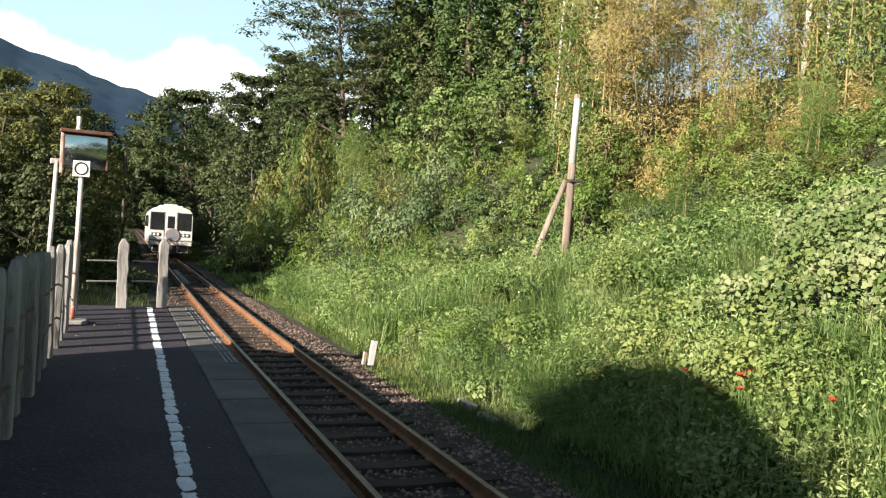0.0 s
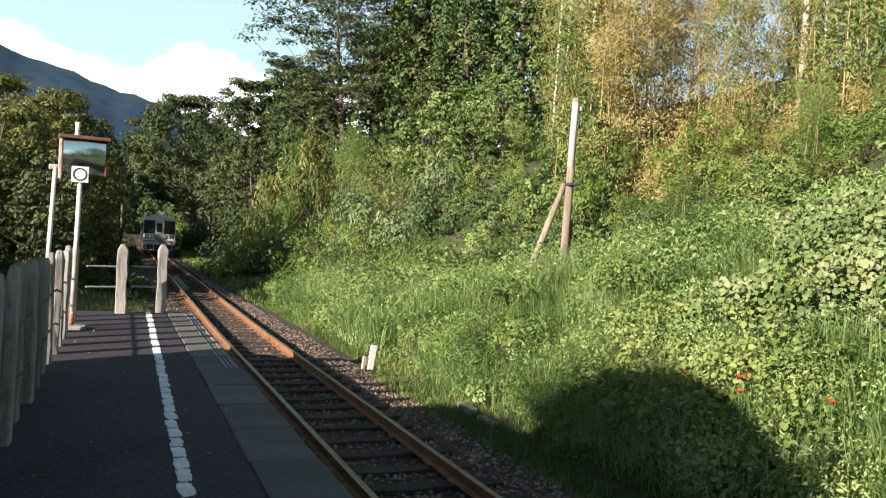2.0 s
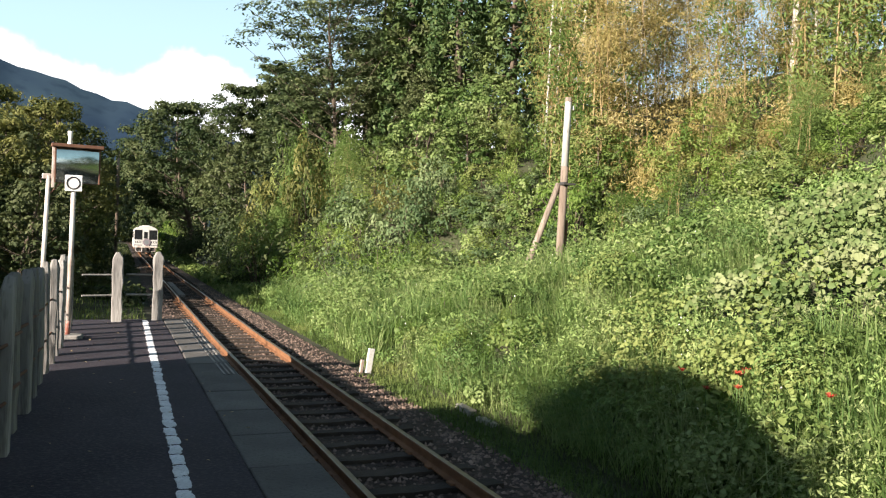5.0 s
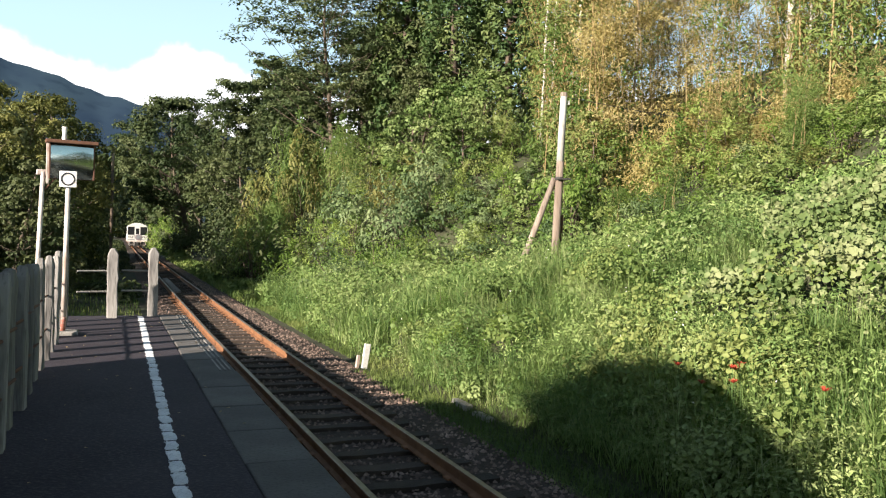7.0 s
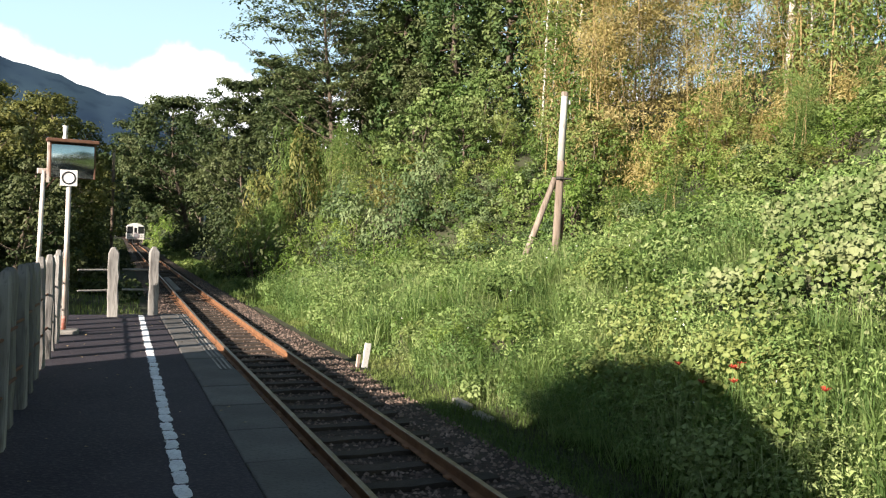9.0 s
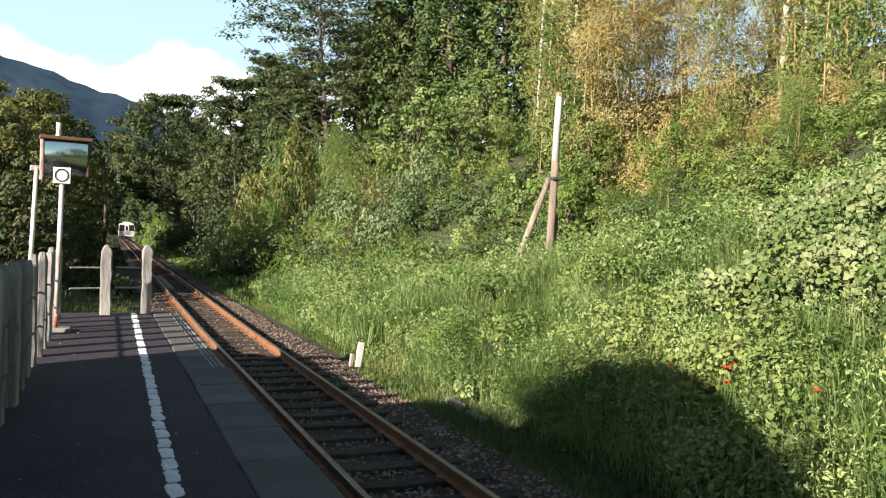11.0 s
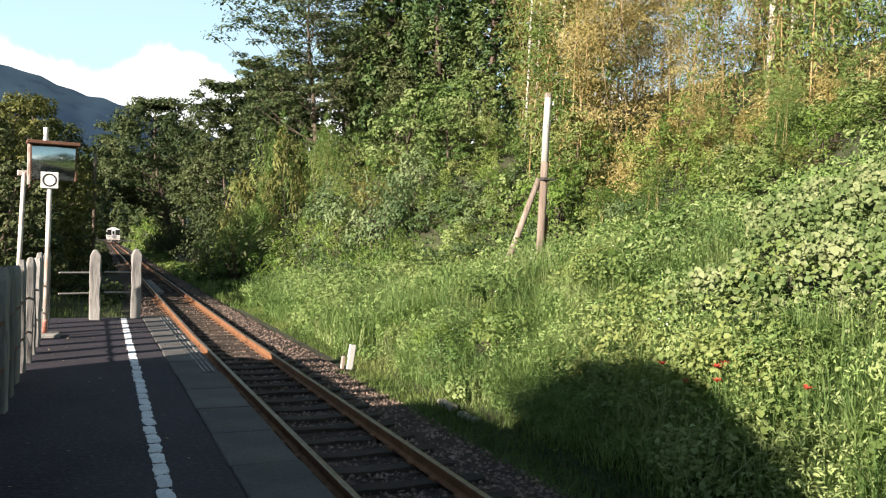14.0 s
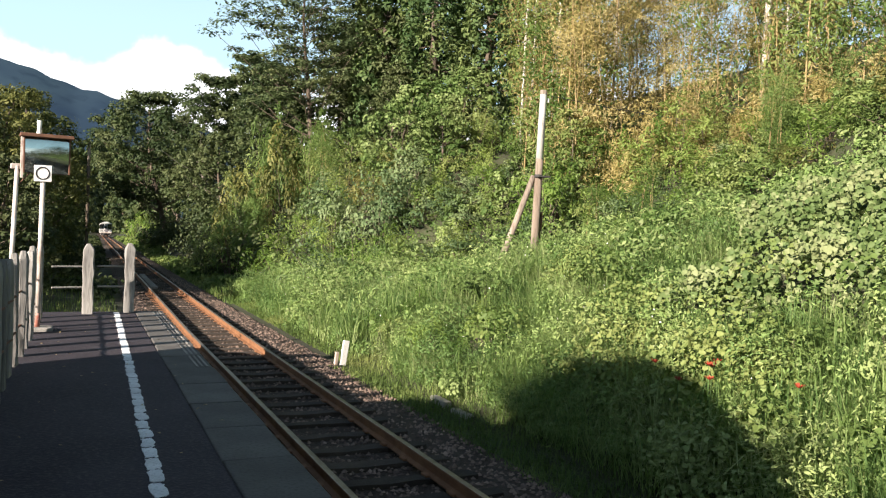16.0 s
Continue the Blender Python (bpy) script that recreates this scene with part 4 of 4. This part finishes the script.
def conifer(seed, height, spread, mat):
    r = np.random.default_rng(seed)
    bm = tube([(0, 0, -0.6), (0, 0, height * 0.5), (0, 0, height)], [height * 0.018, height * 0.011, 0.03], 9)
    C, R = [], []
    n = int(height * 9)
    for k in range(n):
        u = 0.10 + 0.90 * (k + 0.5) / n
        rad = spread * (1 - u) ** 0.7 * r.uniform(0.55, 1.0) + 0.15
        a = k * 2.399
        C.append((math.cos(a) * rad * 0.8, math.sin(a) * rad * 0.8, u * height - rad * 0.22))
        w = 0.17 * spread * (1.2 - 0.7 * u) * r.uniform(0.8, 1.2)
        R.append((w, w, w * 1.35))
        if k % 3 == 0:
            tube([(0, 0, u * height), (math.cos(a) * rad * 0.8, math.sin(a) * rad * 0.8, u * height - rad * 0.2)], [0.05, 0.015], 4, bm, cap=False)
    P, d = shell(r, np.array(C), np.array(R), 80, -0.6, 0.6)
    return finish(bm, "trunk", BARK, True), leaf_mesh("crown", P, d + np.array([0, 0, 0.25]), 0.3, 0.45, mat, r, 0.5, 0.35)


def plant(name, meshes, x, y, label, category, s=1.0, rz=0.0, group="", dz=0.0, tall=1.0):
    t = thing(name, (float(x), float(y), float(ground_z(x, y)) + dz), label, category, group, rz=rz)
    t.scale = (s, s, s * tall)
    part("trunk", meshes[0], None, t)
    part("crown", meshes[1], None, t)
    return t


airy = broadleaf(1, 17, 6.8, 0.2, L_AIRY, BARK, 0.36, 200, 90, 0.25, 0.5, 1.1, 0.06, 0.2)
far_green = broadleaf(12, 14, 6.0, 0.3, L_TREE, BARK, 0.04, 60, 50, 0.75, 0.6)
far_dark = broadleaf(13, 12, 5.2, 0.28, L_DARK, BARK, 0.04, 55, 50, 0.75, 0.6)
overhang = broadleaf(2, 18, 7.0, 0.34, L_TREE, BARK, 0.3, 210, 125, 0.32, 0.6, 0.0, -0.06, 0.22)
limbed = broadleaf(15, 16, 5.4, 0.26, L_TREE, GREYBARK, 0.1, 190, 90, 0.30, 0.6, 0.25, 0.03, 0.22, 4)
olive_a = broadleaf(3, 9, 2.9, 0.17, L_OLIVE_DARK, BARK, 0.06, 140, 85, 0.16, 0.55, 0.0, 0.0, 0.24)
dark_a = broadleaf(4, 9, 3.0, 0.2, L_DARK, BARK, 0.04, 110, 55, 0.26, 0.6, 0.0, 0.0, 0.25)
dark_b = broadleaf(14, 12, 3.8, 0.2, L_TREE, BARK, 0.10, 110, 55, 0.34, 0.6, 0.0, 0.0, 0.25)
small_a = broadleaf(5, 6.5, 2.2, 0.10, L_BUSH, BARK, 0.10, 90, 55, 0.17, 0.5, 0.0, 0.0, 0.24)
vine_tree = broadleaf(16, 6.0, 2.6, 0.12, L_VINE, BARK, 0.05, 110, 60, 0.17, 0.85, 0.0, 0.0, 0.22)
cedar = conifer(6, 19, 4.0, L_CEDAR)
cedar_b = conifer(8, 15, 2.8, L_CEDAR)

plant("spreading_tree", airy, 10.4, 53, "tall airy tree with layered dark green foliage", "tree", 0.98)
plant("spreading_tree", airy, 13.4, 56, "tall airy tree with layered dark green foliage", "tree", 1.0, 140)
plant("cedar_tree", cedar, 16.3, 46, "tall dense dark green cedar", "tree", 0.95)
plant("cedar_tree", cedar_b, 19.0, 44, "slim dark green cedar among bamboo", "tree", 1.05, 50)
plant("cedar_tree", cedar_b, 14.6, 50, "dark green cedar behind its neighbours", "tree", 1.2, 210)
plant("cedar_tree", cedar_b, 18.4, 51, "dark green cedar behind its neighbours", "tree", 1.2, 150)
plant("overhanging_tree", overhang, 5.6, 95, "great round-crowned green tree leaning over the line", "tree", 0.98)
for x, y, s, rz in ((8.6, 82, 0.98, 0), (13.0, 84, 0.95, 120), (10.8, 72, 0.72, 240)):
    plant("limbed_tree", limbed, x, y, "dark green tree with grey limbs showing", "tree", s, rz, "trees along the line")
for x, y, s, rz in ((16, 92, 1.1, 200), (9.5, 118, 1.1, 120), (22, 80, 1.1, 10), (9.4, 140, 1.0, 60), (9.0, 175, 1.0, 160), (9.5, 215, 1.0, 220), (11, 260, 1.1, 10), (10, 310, 1.2, 80), (14, 350, 1.6, 20), (1, 385, 2.9, 0), (9, 395, 2.7, 40), (-8, 390, 2.8, 90), (-18, 380, 2.6, 130), (18, 380, 2.4, 200), (8, -25, 0.9, 10), (14, -38, 1.0, 60), (6.5, -48, 0.9, 200), (-12, -60, 1.0, 90)):
    plant("broadleaf_tree", far_green, x, y, "full round-crowned green tree beside the line", "tree", s, rz, "trees along the line")
# beyond the fence: olive trees over a wood whose shade is put into darker leaves
for x, y, h, rz in ((-7.0, 33.5, 6.8, 0), (-5.6, 37.5, 7.8, 80), (-7.4, 40, 8.8, 150), (-5.5, 43, 9.0, 220), (-5.9, 48, 9.2, 300), (-9.0, 46, 10.0, 40)):
    plant("olive_tree", olive_a, x, y, "dense dark olive-green tree beyond the fence, lit at its top", "tree", h / 9, rz, "trees beyond the fence")
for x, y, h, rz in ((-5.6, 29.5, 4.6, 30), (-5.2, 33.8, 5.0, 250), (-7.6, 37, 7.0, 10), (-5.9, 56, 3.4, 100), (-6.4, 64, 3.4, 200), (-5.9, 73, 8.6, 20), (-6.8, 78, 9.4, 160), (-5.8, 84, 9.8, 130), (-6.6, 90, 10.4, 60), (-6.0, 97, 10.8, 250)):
    plant("dark_tree", dark_a, x, y, "dense tree beside the line, its shade put into a darker leaf", "tree", h / 9, rz, "trees beyond the fence")
# the row at x -19 to -22 is unseen, added to shade line and wood
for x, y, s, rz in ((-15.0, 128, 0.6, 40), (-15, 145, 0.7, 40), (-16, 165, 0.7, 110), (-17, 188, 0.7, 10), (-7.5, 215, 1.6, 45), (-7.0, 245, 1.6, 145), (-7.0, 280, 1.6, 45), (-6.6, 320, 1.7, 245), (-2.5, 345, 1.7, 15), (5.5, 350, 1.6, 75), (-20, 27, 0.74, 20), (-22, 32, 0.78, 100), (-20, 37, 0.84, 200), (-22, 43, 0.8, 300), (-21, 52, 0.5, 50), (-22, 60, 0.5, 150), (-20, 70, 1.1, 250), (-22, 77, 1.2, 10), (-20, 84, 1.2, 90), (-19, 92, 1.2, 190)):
    plant("dark_tree", far_dark, x, y, "dense dark tree beside the line, the outermost row unseen and added for shade", "tree", s, rz, "trees beyond the fence")
for x, y, s, rz in ((9.8, 58, 0.8, 40), (12.6, 52, 0.75, 140), (15.6, 53, 0.85, 250), (7.0, 63, 0.7, 300), (16.2, 49, 0.75, 10), (18.0, 60, 1.0, 60), (22, 52, 1.0, 100), (25, 48, 1.0, 30), (13.4, 45, 0.5, 200)):
    plant("dark_tree", dark_b, x, y, "dark tree rising behind the hillside scrub", "tree", s, rz, "dark trees on the hillside")
for x, y, h, rz in ((11.6, 38, 4.9, 0), (12.9, 36.5, 3.6, 120), (15.7, 40, 4.6, 60), (14.4, 41.5, 4.4, 200)):
    plant("vine_covered_tree", vine_tree, x, y, "small tree smothered in broad pale vine leaves", "tree", h / 6, rz, "vine-covered trees")
for x, y, s, rz in ((14.8, 28.4, 0.66, 0), (15.6, 29.0, 0.55, 80), (21.5, 27.5, 0.36, 160), (9.8, 41, 0.6, 240)):
    plant("young_tree", small_a, x, y, "young tree with dark green leaves on the slope", "tree", s, rz, "young trees")

# ================= hillside shrubs =================


def mound(seed, mat, r, h, subs, per, leaf, width, broad=False, feather=0.0):
    """A shrub: a dome of leafy lumps with shaded clefts between them, on a few stems."""
    g = np.random.default_rng(seed)
    d = unit(g.normal(size=(subs, 3)))
    d[:, 2] = np.abs(d[:, 2])
    out = g.uniform(0.62, 1.0, (subs, 1)) * (1 + 0.2 * np.sin(3 * np.arctan2(d[:, 1:2], d[:, :1]) + seed))
    C = d * out * np.array([r, r, h])
    k = g.uniform(0.16, 0.31, subs) * r
    R = np.stack([k, k, k * (0.8 + 1.1 * feather)], 1)
    P, e = shell(g, C, R, per, -0.5, 0.6)
    N = 0.75 * e + 0.5 * np.repeat(d, per, 0) + np.array([-0.1, -0.05, 0.2])
    bm = bmesh.new()
    for i in range(0, subs, 4):
        tube([(0.1 * C[i][0], 0.1 * C[i][1], -0.3), tuple(C[i] * np.array([0.5, 0.5, 0.6])), tuple(C[i])], [0.035, 0.022, 0.008], 4, bm, cap=False)
    make = broad_mesh if broad else leaf_mesh
    return finish(bm, "stem", BARK, True), make("foliage", P, N, leaf, width, mat, g, 0.25 + 0.6 * feather, 0.38)


KINDS = (
    ("mid-green small-leaved shrub on the hillside", (L_BUSH, 1.3, 1.5, 34, 52, 0.115, 0.55)),
    ("shrub smothered in pale broad vine leaves", (L_VINE, 1.35, 1.3, 30, 34, 0.125, 0.85, True)),
    ("yellow-green feathery dwarf bamboo on the hillside", (L_LIME, 1.15, 2.2, 34, 66, 0.17, 0.2, False, 1.0)),
    ("dark glossy shrub in a hillside hollow", (L_DARK, 1.3, 1.6, 30, 40, 0.15, 0.55)),
    ("grey-green fine-leaved shrub on the hillside", (L_SAGE, 1.35, 1.6, 38, 50, 0.10, 0.55)),
    ("bright fresh-green feathery shrub on the hillside", (L_FRESH, 1.2, 2.0, 34, 60, 0.13, 0.3, False, 0.6)),
    ("olive-brown brushy shrub on the hillside", (L_OLIVE, 1.3, 1.5, 34, 52, 0.125, 0.4, False, 0.4)),
    ("golden feathery young bamboo at the foot of the grove", (L_GOLD, 1.2, 2.2, 34, 62, 0.16, 0.2, False, 1.0)))
shrub_kinds = [[mound(40 + 10 * q + v, *spec) for v in range(3)] for q, (_, spec) in enumerate(KINDS)]
rs = random.Random(9)


def shrub(q, x, y, s, tall=1.0, dz=-0.15, group="hillside shrubs"):
    t = thing("shrub", (x, y, float(ground_z(x, y)) + dz), KINDS[q][0], "shrub", group, rz=rs.uniform(0, 360))
    t.scale = (s, s, s * tall)
    stem, foliage = shrub_kinds[q][rs.randrange(3)]
    part("stem", stem, None, t)
    part("foliage", foliage, None, t)


for q, x, y, s, tall in ((5, 4.6, 114, 1.6, 1.3), (5, 4.4, 122, 1.8, 1.4), (5, 5.2, 130, 2.0, 1.4), (0, 4.6, 104, 1.6, 1.2)):
    shrub(q, x, y, s, tall, group="shrubs by the far line")
for y in (50.5, 53.5, 56, 58.5, 61, 64, 67):
    shrub(3, -4.8 - rs.uniform(0, 0.4), y, 1.6, 1.4, group="hedge beside the line")
# named stands: kind, x, y, size, height factor
for q, x, y, s, tall in ((2, 4.3, 44, 1.5, 1.35), (2, 5.6, 46, 1.3, 1.5), (2, 3.9, 48, 1.3, 1.2), (6, 6.2, 51, 1.6, 2.2), (6, 8.4, 50, 1.6, 2.5), (2, 7.4, 50.5, 1.4, 2.3),
                         (2, 10.0, 49, 1.4, 1.6), (4, 7.5, 36, 1.4, 1.5), (4, 9.0, 34.5, 1.5, 1.5), (4, 10.3, 34.5, 1.3, 1.5), (5, 6.6, 33.5, 1.0, 1.2), (1, 6.2, 30, 0.9, 0.9)):
    shrub(q, x, y, s, tall)
for q, x, y, s, tall in ((5, 16.4, 25.6, 1.0, 1.2), (5, 18.3, 26, 1.2, 1.2), (5, 17.3, 24.4, 1.0, 1.0), (3, 20.2, 25.4, 0.9, 0.8), (3, 21.2, 25.6, 0.9, 0.7), (6, 23.2, 25, 1.1, 0.8), (6, 25.6, 25.4, 1.2, 1.1), (0, 24.4, 23, 1.0, 0.8)):
    shrub(q, x, y, s, tall)
for k in range(22):
    a, d = radians(30.5 + 1.0 * k + rs.uniform(-0.4, 0.4)), rs.uniform(31.5, 34.5)
    shrub((5, 0, 1)[k % 3] if k < 4 else 7 if k % 4 else 6, EYE[0] + d * math.sin(a), d * math.cos(a), rs.uniform(0.9, 1.3), rs.uniform(0.9, 1.5) * (0.8 if k > 9 else 1.0), -0.15, "golden skirts of the grove")
# the rest of the slope, each kind in patches
seeds = [(rs.uniform(3, 28), rs.uniform(16, 66), rs.choice((0, 0, 1, 1, 2, 4, 4, 5, 5, 6))) for _ in range(70)]
# spots kept clear of shrubs, dark soil standing in for shade
taken = [(8.2, 46.7, 1.6), (3.9, 41.0, 1.4), (6.0, 40.5, 0.9), (13.9, 39.2, 1.3), (9.9, 31.8, 0.8), (20.6, 26.4, 0.5)]
for _ in range(5000):
    a = radians(rs.uniform(9, 54))
    d = rs.uniform(20, 64 if a < radians(20) else 52 if a < radians(28) else 42)
    x, y = EYE[0] + d * math.sin(a), d * math.cos(a)
    right_ = x - float(cx(y))
    s = rs.uniform(0.8, 1.3) * (0.75 + 0.007 * d) * (0.55 if x < 14 and y < 27 else 1.0)
    if right_ < 3.4 + 1.3 * s or (y < 26 and (y < 17 or abs(x + 2.84 - 0.58 * y) < 0.8 + 1.3 * s)) or any((x - u) ** 2 + (y - v) ** 2 < (0.72 * (w + 1.3 * s)) ** 2 for u, v, w in taken):
        continue
    taken.append((x, y, 1.3 * s))
    q = min(seeds, key=lambda p: (p[0] - x) ** 2 + (p[1] - y) ** 2)[2]
    shrub(q, x, y, s, rs.uniform(0.75, 1.3) * (0.7 if a > radians(36) else 1.0) * (0.7 if x < 14 and y < 27 else 1.0))


# closer growth on the slope behind the pole and above the kudzu
for n, x0, x1, y0, y1, choice in ((22, 9.6, 14.2, 29.5, 36, (0, 1, 4, 5)), (14, 13.5, 18.5, 22, 27.5, (0, 5, 5, 4)), (24, 13.2, 19.5, 13, 21.5, (0, 1, 5, 6, 0))):
    for k in range(n):
        x, y = rs.uniform(x0, x1), y0 + (y1 - y0) * (k + rs.random()) / n
        shrub(rs.choice(choice), x, y, rs.uniform(0.7, 1.0), rs.uniform(0.7, 1.1))
for x, y, s in ((9.9, 23.4, 0.24), (10.7, 24.0, 0.2), (12.6, 23.9, 0.3), (9.0, 22.4, 0.34), (5.1, 17.6, 0.36), (5.6, 18.2, 0.3), (7.4, 20.2, 0.34)):
    shrub(1, x, y, s, 0.8, 0.15, "bank shrubs")
# small clumps on the near bank
taken = []
for _ in range(1500):
    x, y, s = rs.uniform(2.9, 9.5), rs.uniform(4.6, 19), rs.uniform(0.2, 0.42)
    if len(taken) > 50 or (x > 4.6 and 7 < y < 12.5) or x > 2.4 + 0.42 * y or abs(x + 2.84 - 0.58 * y) < 0.5 + s or any((x - u) ** 2 + (y - v) ** 2 < (0.9 * (w + 1.3 * s)) ** 2 for u, v, w in taken):
        continue
    taken.append((x, y, 1.3 * s))
    shrub(rs.choice((0, 1, 1) if y < 8.5 else (0, 1, 5, 5, 4)), x, y, s, rs.uniform(0.8, 1.5), 0.1, "bank shrubs")


def bamboo(seed, height, mat):
    """One culm group: thin jointed canes with drooping plumes."""
    r = np.random.default_rng(seed)
    culms = []
    C, R = [], []
    for k in range(5):
        x, y = r.normal(0, 0.55, 2)
        h = height * r.uniform(0.75, 1.05)
        bend = r.uniform(0.05, 0.24) * h
        a = r.uniform(0, 6.28)
        pts = [(x + math.cos(a) * bend * u ** 2.2, y + math.sin(a) * bend * u ** 2.2, h * u - 0.2) for u in np.linspace(0, 1, 8)]
        culms.append(finish(tube(pts, [0.03 * (1 - 0.85 * u) for u in np.linspace(0, 1, 8)], 6), "culm", CULM, True))
        for u in r.uniform(0.12, 1.0, 20):
            i = min(int(u * 7), 6)
            p = np.array(pts[i]) + (np.array(pts[i + 1]) - np.array(pts[i])) * (u * 7 - i)
            o = r.normal(0, 0.5, 3) * np.array([1, 1, 0.35])
            C.append(p + o)
            R.append((0.75, 0.75, 0.55))
    P, d = shell(r, np.array(C), np.array(R), 46 if mat is L_GOLD else 30, -0.8, 0.2)
    return culms, leaf_mesh("plume", P, d * 0.8 + np.array([-0.8, -0.45, 0.3]), 0.165 if mat is L_GOLD else 0.2, 0.24, mat, r, 0.9, 0.8)


def grow(meshes, x, y, label, s, rz):
    t = thing("bamboo_clump", (float(x), float(y), float(ground_z(x, y))), label, "bamboo", "bamboo grove", rz=rz)
    t.scale = (s, s, s)
    for cane in meshes[0]:
        part("culm", cane, None, t)
    part("plume", meshes[1], None, t)


gold = [bamboo(21, 11, L_GOLD), bamboo(22, 12.5, L_GOLD), bamboo(23, 10, L_GOLD)]
lime = [bamboo(24, 8, L_LIME), bamboo(25, 7, L_LIME)]
rb = random.Random(5)
for k in range(46):
    a = radians(rb.uniform(29.3, 54))
    d = rb.uniform(34, 46)
    gap = 38.6 < math.degrees(a) < 42.4
    if gap and d > 39:
        continue
    if k % 5 == 4:
        grow(lime[k % 2], EYE[0] + d * math.sin(a), d * math.cos(a), "tall green bamboo clump among the golden ones", rb.uniform(1.1, 1.5), rb.uniform(0, 360))
        continue
    grow(gold[k % 3], EYE[0] + d * math.sin(a), d * math.cos(a), "golden-leaved bamboo clump on the hillside", (0.88 if gap else 1.0) * rb.uniform(0.8, 1.1), rb.uniform(0, 360))
for k in range(9):
    grow(lime[k % 2], rb.uniform(5.5, 12), rb.uniform(44, 66), "yellow-green bamboo clump on the cutting side", rb.uniform(0.45, 0.75), rb.uniform(0, 360))
for k in range(8):
    a = radians(rb.uniform(34, 53))
    d = rb.uniform(27, 34)
    grow(lime[k % 2], EYE[0] + d * math.sin(a), d * math.cos(a), "green bamboo clump below the golden grove", rb.uniform(0.28, 0.45), rb.uniform(0, 360))

far_pole = thing("distant_pole", (-2.75, 43.0, float(ground_z(-2.75, 43.0))), "old dark timber pole with a pale top beside the line", "utility pole")
part("shaft", tube([(0, 0, -0.3), (0.02, 0, 5.6)], [0.075, 0.07], 10), BARK, far_pole, smooth=True)
part("top", tube([(0.02, 0, 5.6), (0.02, 0, 6.75)], [0.075, 0.07], 10), POLEWOOD, far_pole, smooth=True)
field("fence_weeds", "small weeds sprouting behind the fence", -3.95, -3.75, 12.6, 13.6, 14, 0.15, 0.28, 60, 0.07, 0.6, L_WEED, (4.5, 6.5))

# bare pale trunks standing in the grove
for x, y, h, r0 in ((23.6, 26.8, 11, 0.15), (17.3, 33.4, 14, 0.075), (16.2, 34.7, 12, 0.06), (17.0, 35.2, 12, 0.06), (20.7, 33.7, 12, 0.06), (25.9, 26.2, 12, 0.07), (24.3, 26.4, 10, 0.06)):
    t = thing("bare_trunk", (x, y, float(ground_z(x, y))), "bare pale standing trunk among the bamboo", "tree", "bare trunks")
    part("trunk", tube([(0, 0, -0.3), (0.15, 0, h * 0.5), (0.4, 0.1, h)], [r0 * 1.2, r0, 0.03], 8), PALEBARK, t, smooth=True)
    for q in range(5):
        u = 0.35 + 0.12 * q
        sgn = 1 if q % 2 else -1
        part("branch", tube([(0.4 * u, 0, h * u), (0.4 * u + sgn * 0.7, -0.2, h * u + 0.5)], [r0 * 0.3, 0.008], 5), PALEBARK, t)

n = 70
X, Y = rng.uniform(-3.3, -1.7, n), rng.uniform(3.5, 14.5, n)
P = np.stack([X, Y, np.full(n, PZ + 0.012)], 1)
tagged(new("dry_leaves", leaf_mesh("dry_leaves", P, np.tile(np.array([0, 0, 1.0]), (n, 1)), 0.035, 0.6, CULM, rng, 0.0, 0.15)), "scattered small dry leaves on the platform", "leaves", kind="stuff")

# ================= spider lilies =================


def lily_meshes(seed):
    r = random.Random(seed)
    bm = bmesh.new()
    for k in range(16):
        a = 2 * math.pi * k / 16 + r.uniform(-0.15, 0.15)
        ln = r.uniform(0.05, 0.075)
        pts = [Vector((0, 0, 0.0)), Vector((math.cos(a) * ln * 0.6, math.sin(a) * ln * 0.6, r.uniform(0.01, 0.03))), Vector((math.cos(a) * ln, math.sin(a) * ln, r.uniform(0.03, 0.06)))]
        s = Vector((-math.sin(a), math.cos(a), 0)) * 0.008
        v = [bm.verts.new(p + s * w) for p in pts for w in (1, -1)]
        bm.faces.new((v[0], v[1], v[3], v[2]))
        bm.faces.new((v[2], v[3], v[5], v[4]))
    return finish(bm, "bloom", LILYRED)


lily_bloom = [lily_meshes(i) for i in range(3)]
lily_stem = finish(tube([(0, 0, -0.6), (0.01, 0, 0)], [0.006, 0.005], 6), "stem", STEM)
for k, (x, y, z) in enumerate(((3.21, 7.62, 0.89), (3.27, 6.81, 0.98), (3.37, 6.87, 0.95), (3.18, 6.69, 0.85), (3.02, 6.98, 0.80), (3.29, 5.62, 0.95), (3.49, 6.93, 0.98))):
    t = thing("spider_lily", (x, y, z), "red spider lily in bloom on the bank", "flower", "spider lilies", rz=40 * k)
    t.scale = (0.75, 0.75, 0.75)
    t.location.z += 0.10
    b = part("bloom", lily_bloom[k % 3], None, t)
    part("stem", lily_stem, None, t)


# ================= movement =================


def motions():
    rows = []
    for t in (0, 1, 2, 3, 4, 6, 8, 10, 12, 14, 16):
        yy = 59 + 10.2 * t
        rows.append((t, pose(float(cx(yy)), yy, 0, 0, 0, -0.57 if yy > 45 else 0)))
    walk(car, rows)


motions()
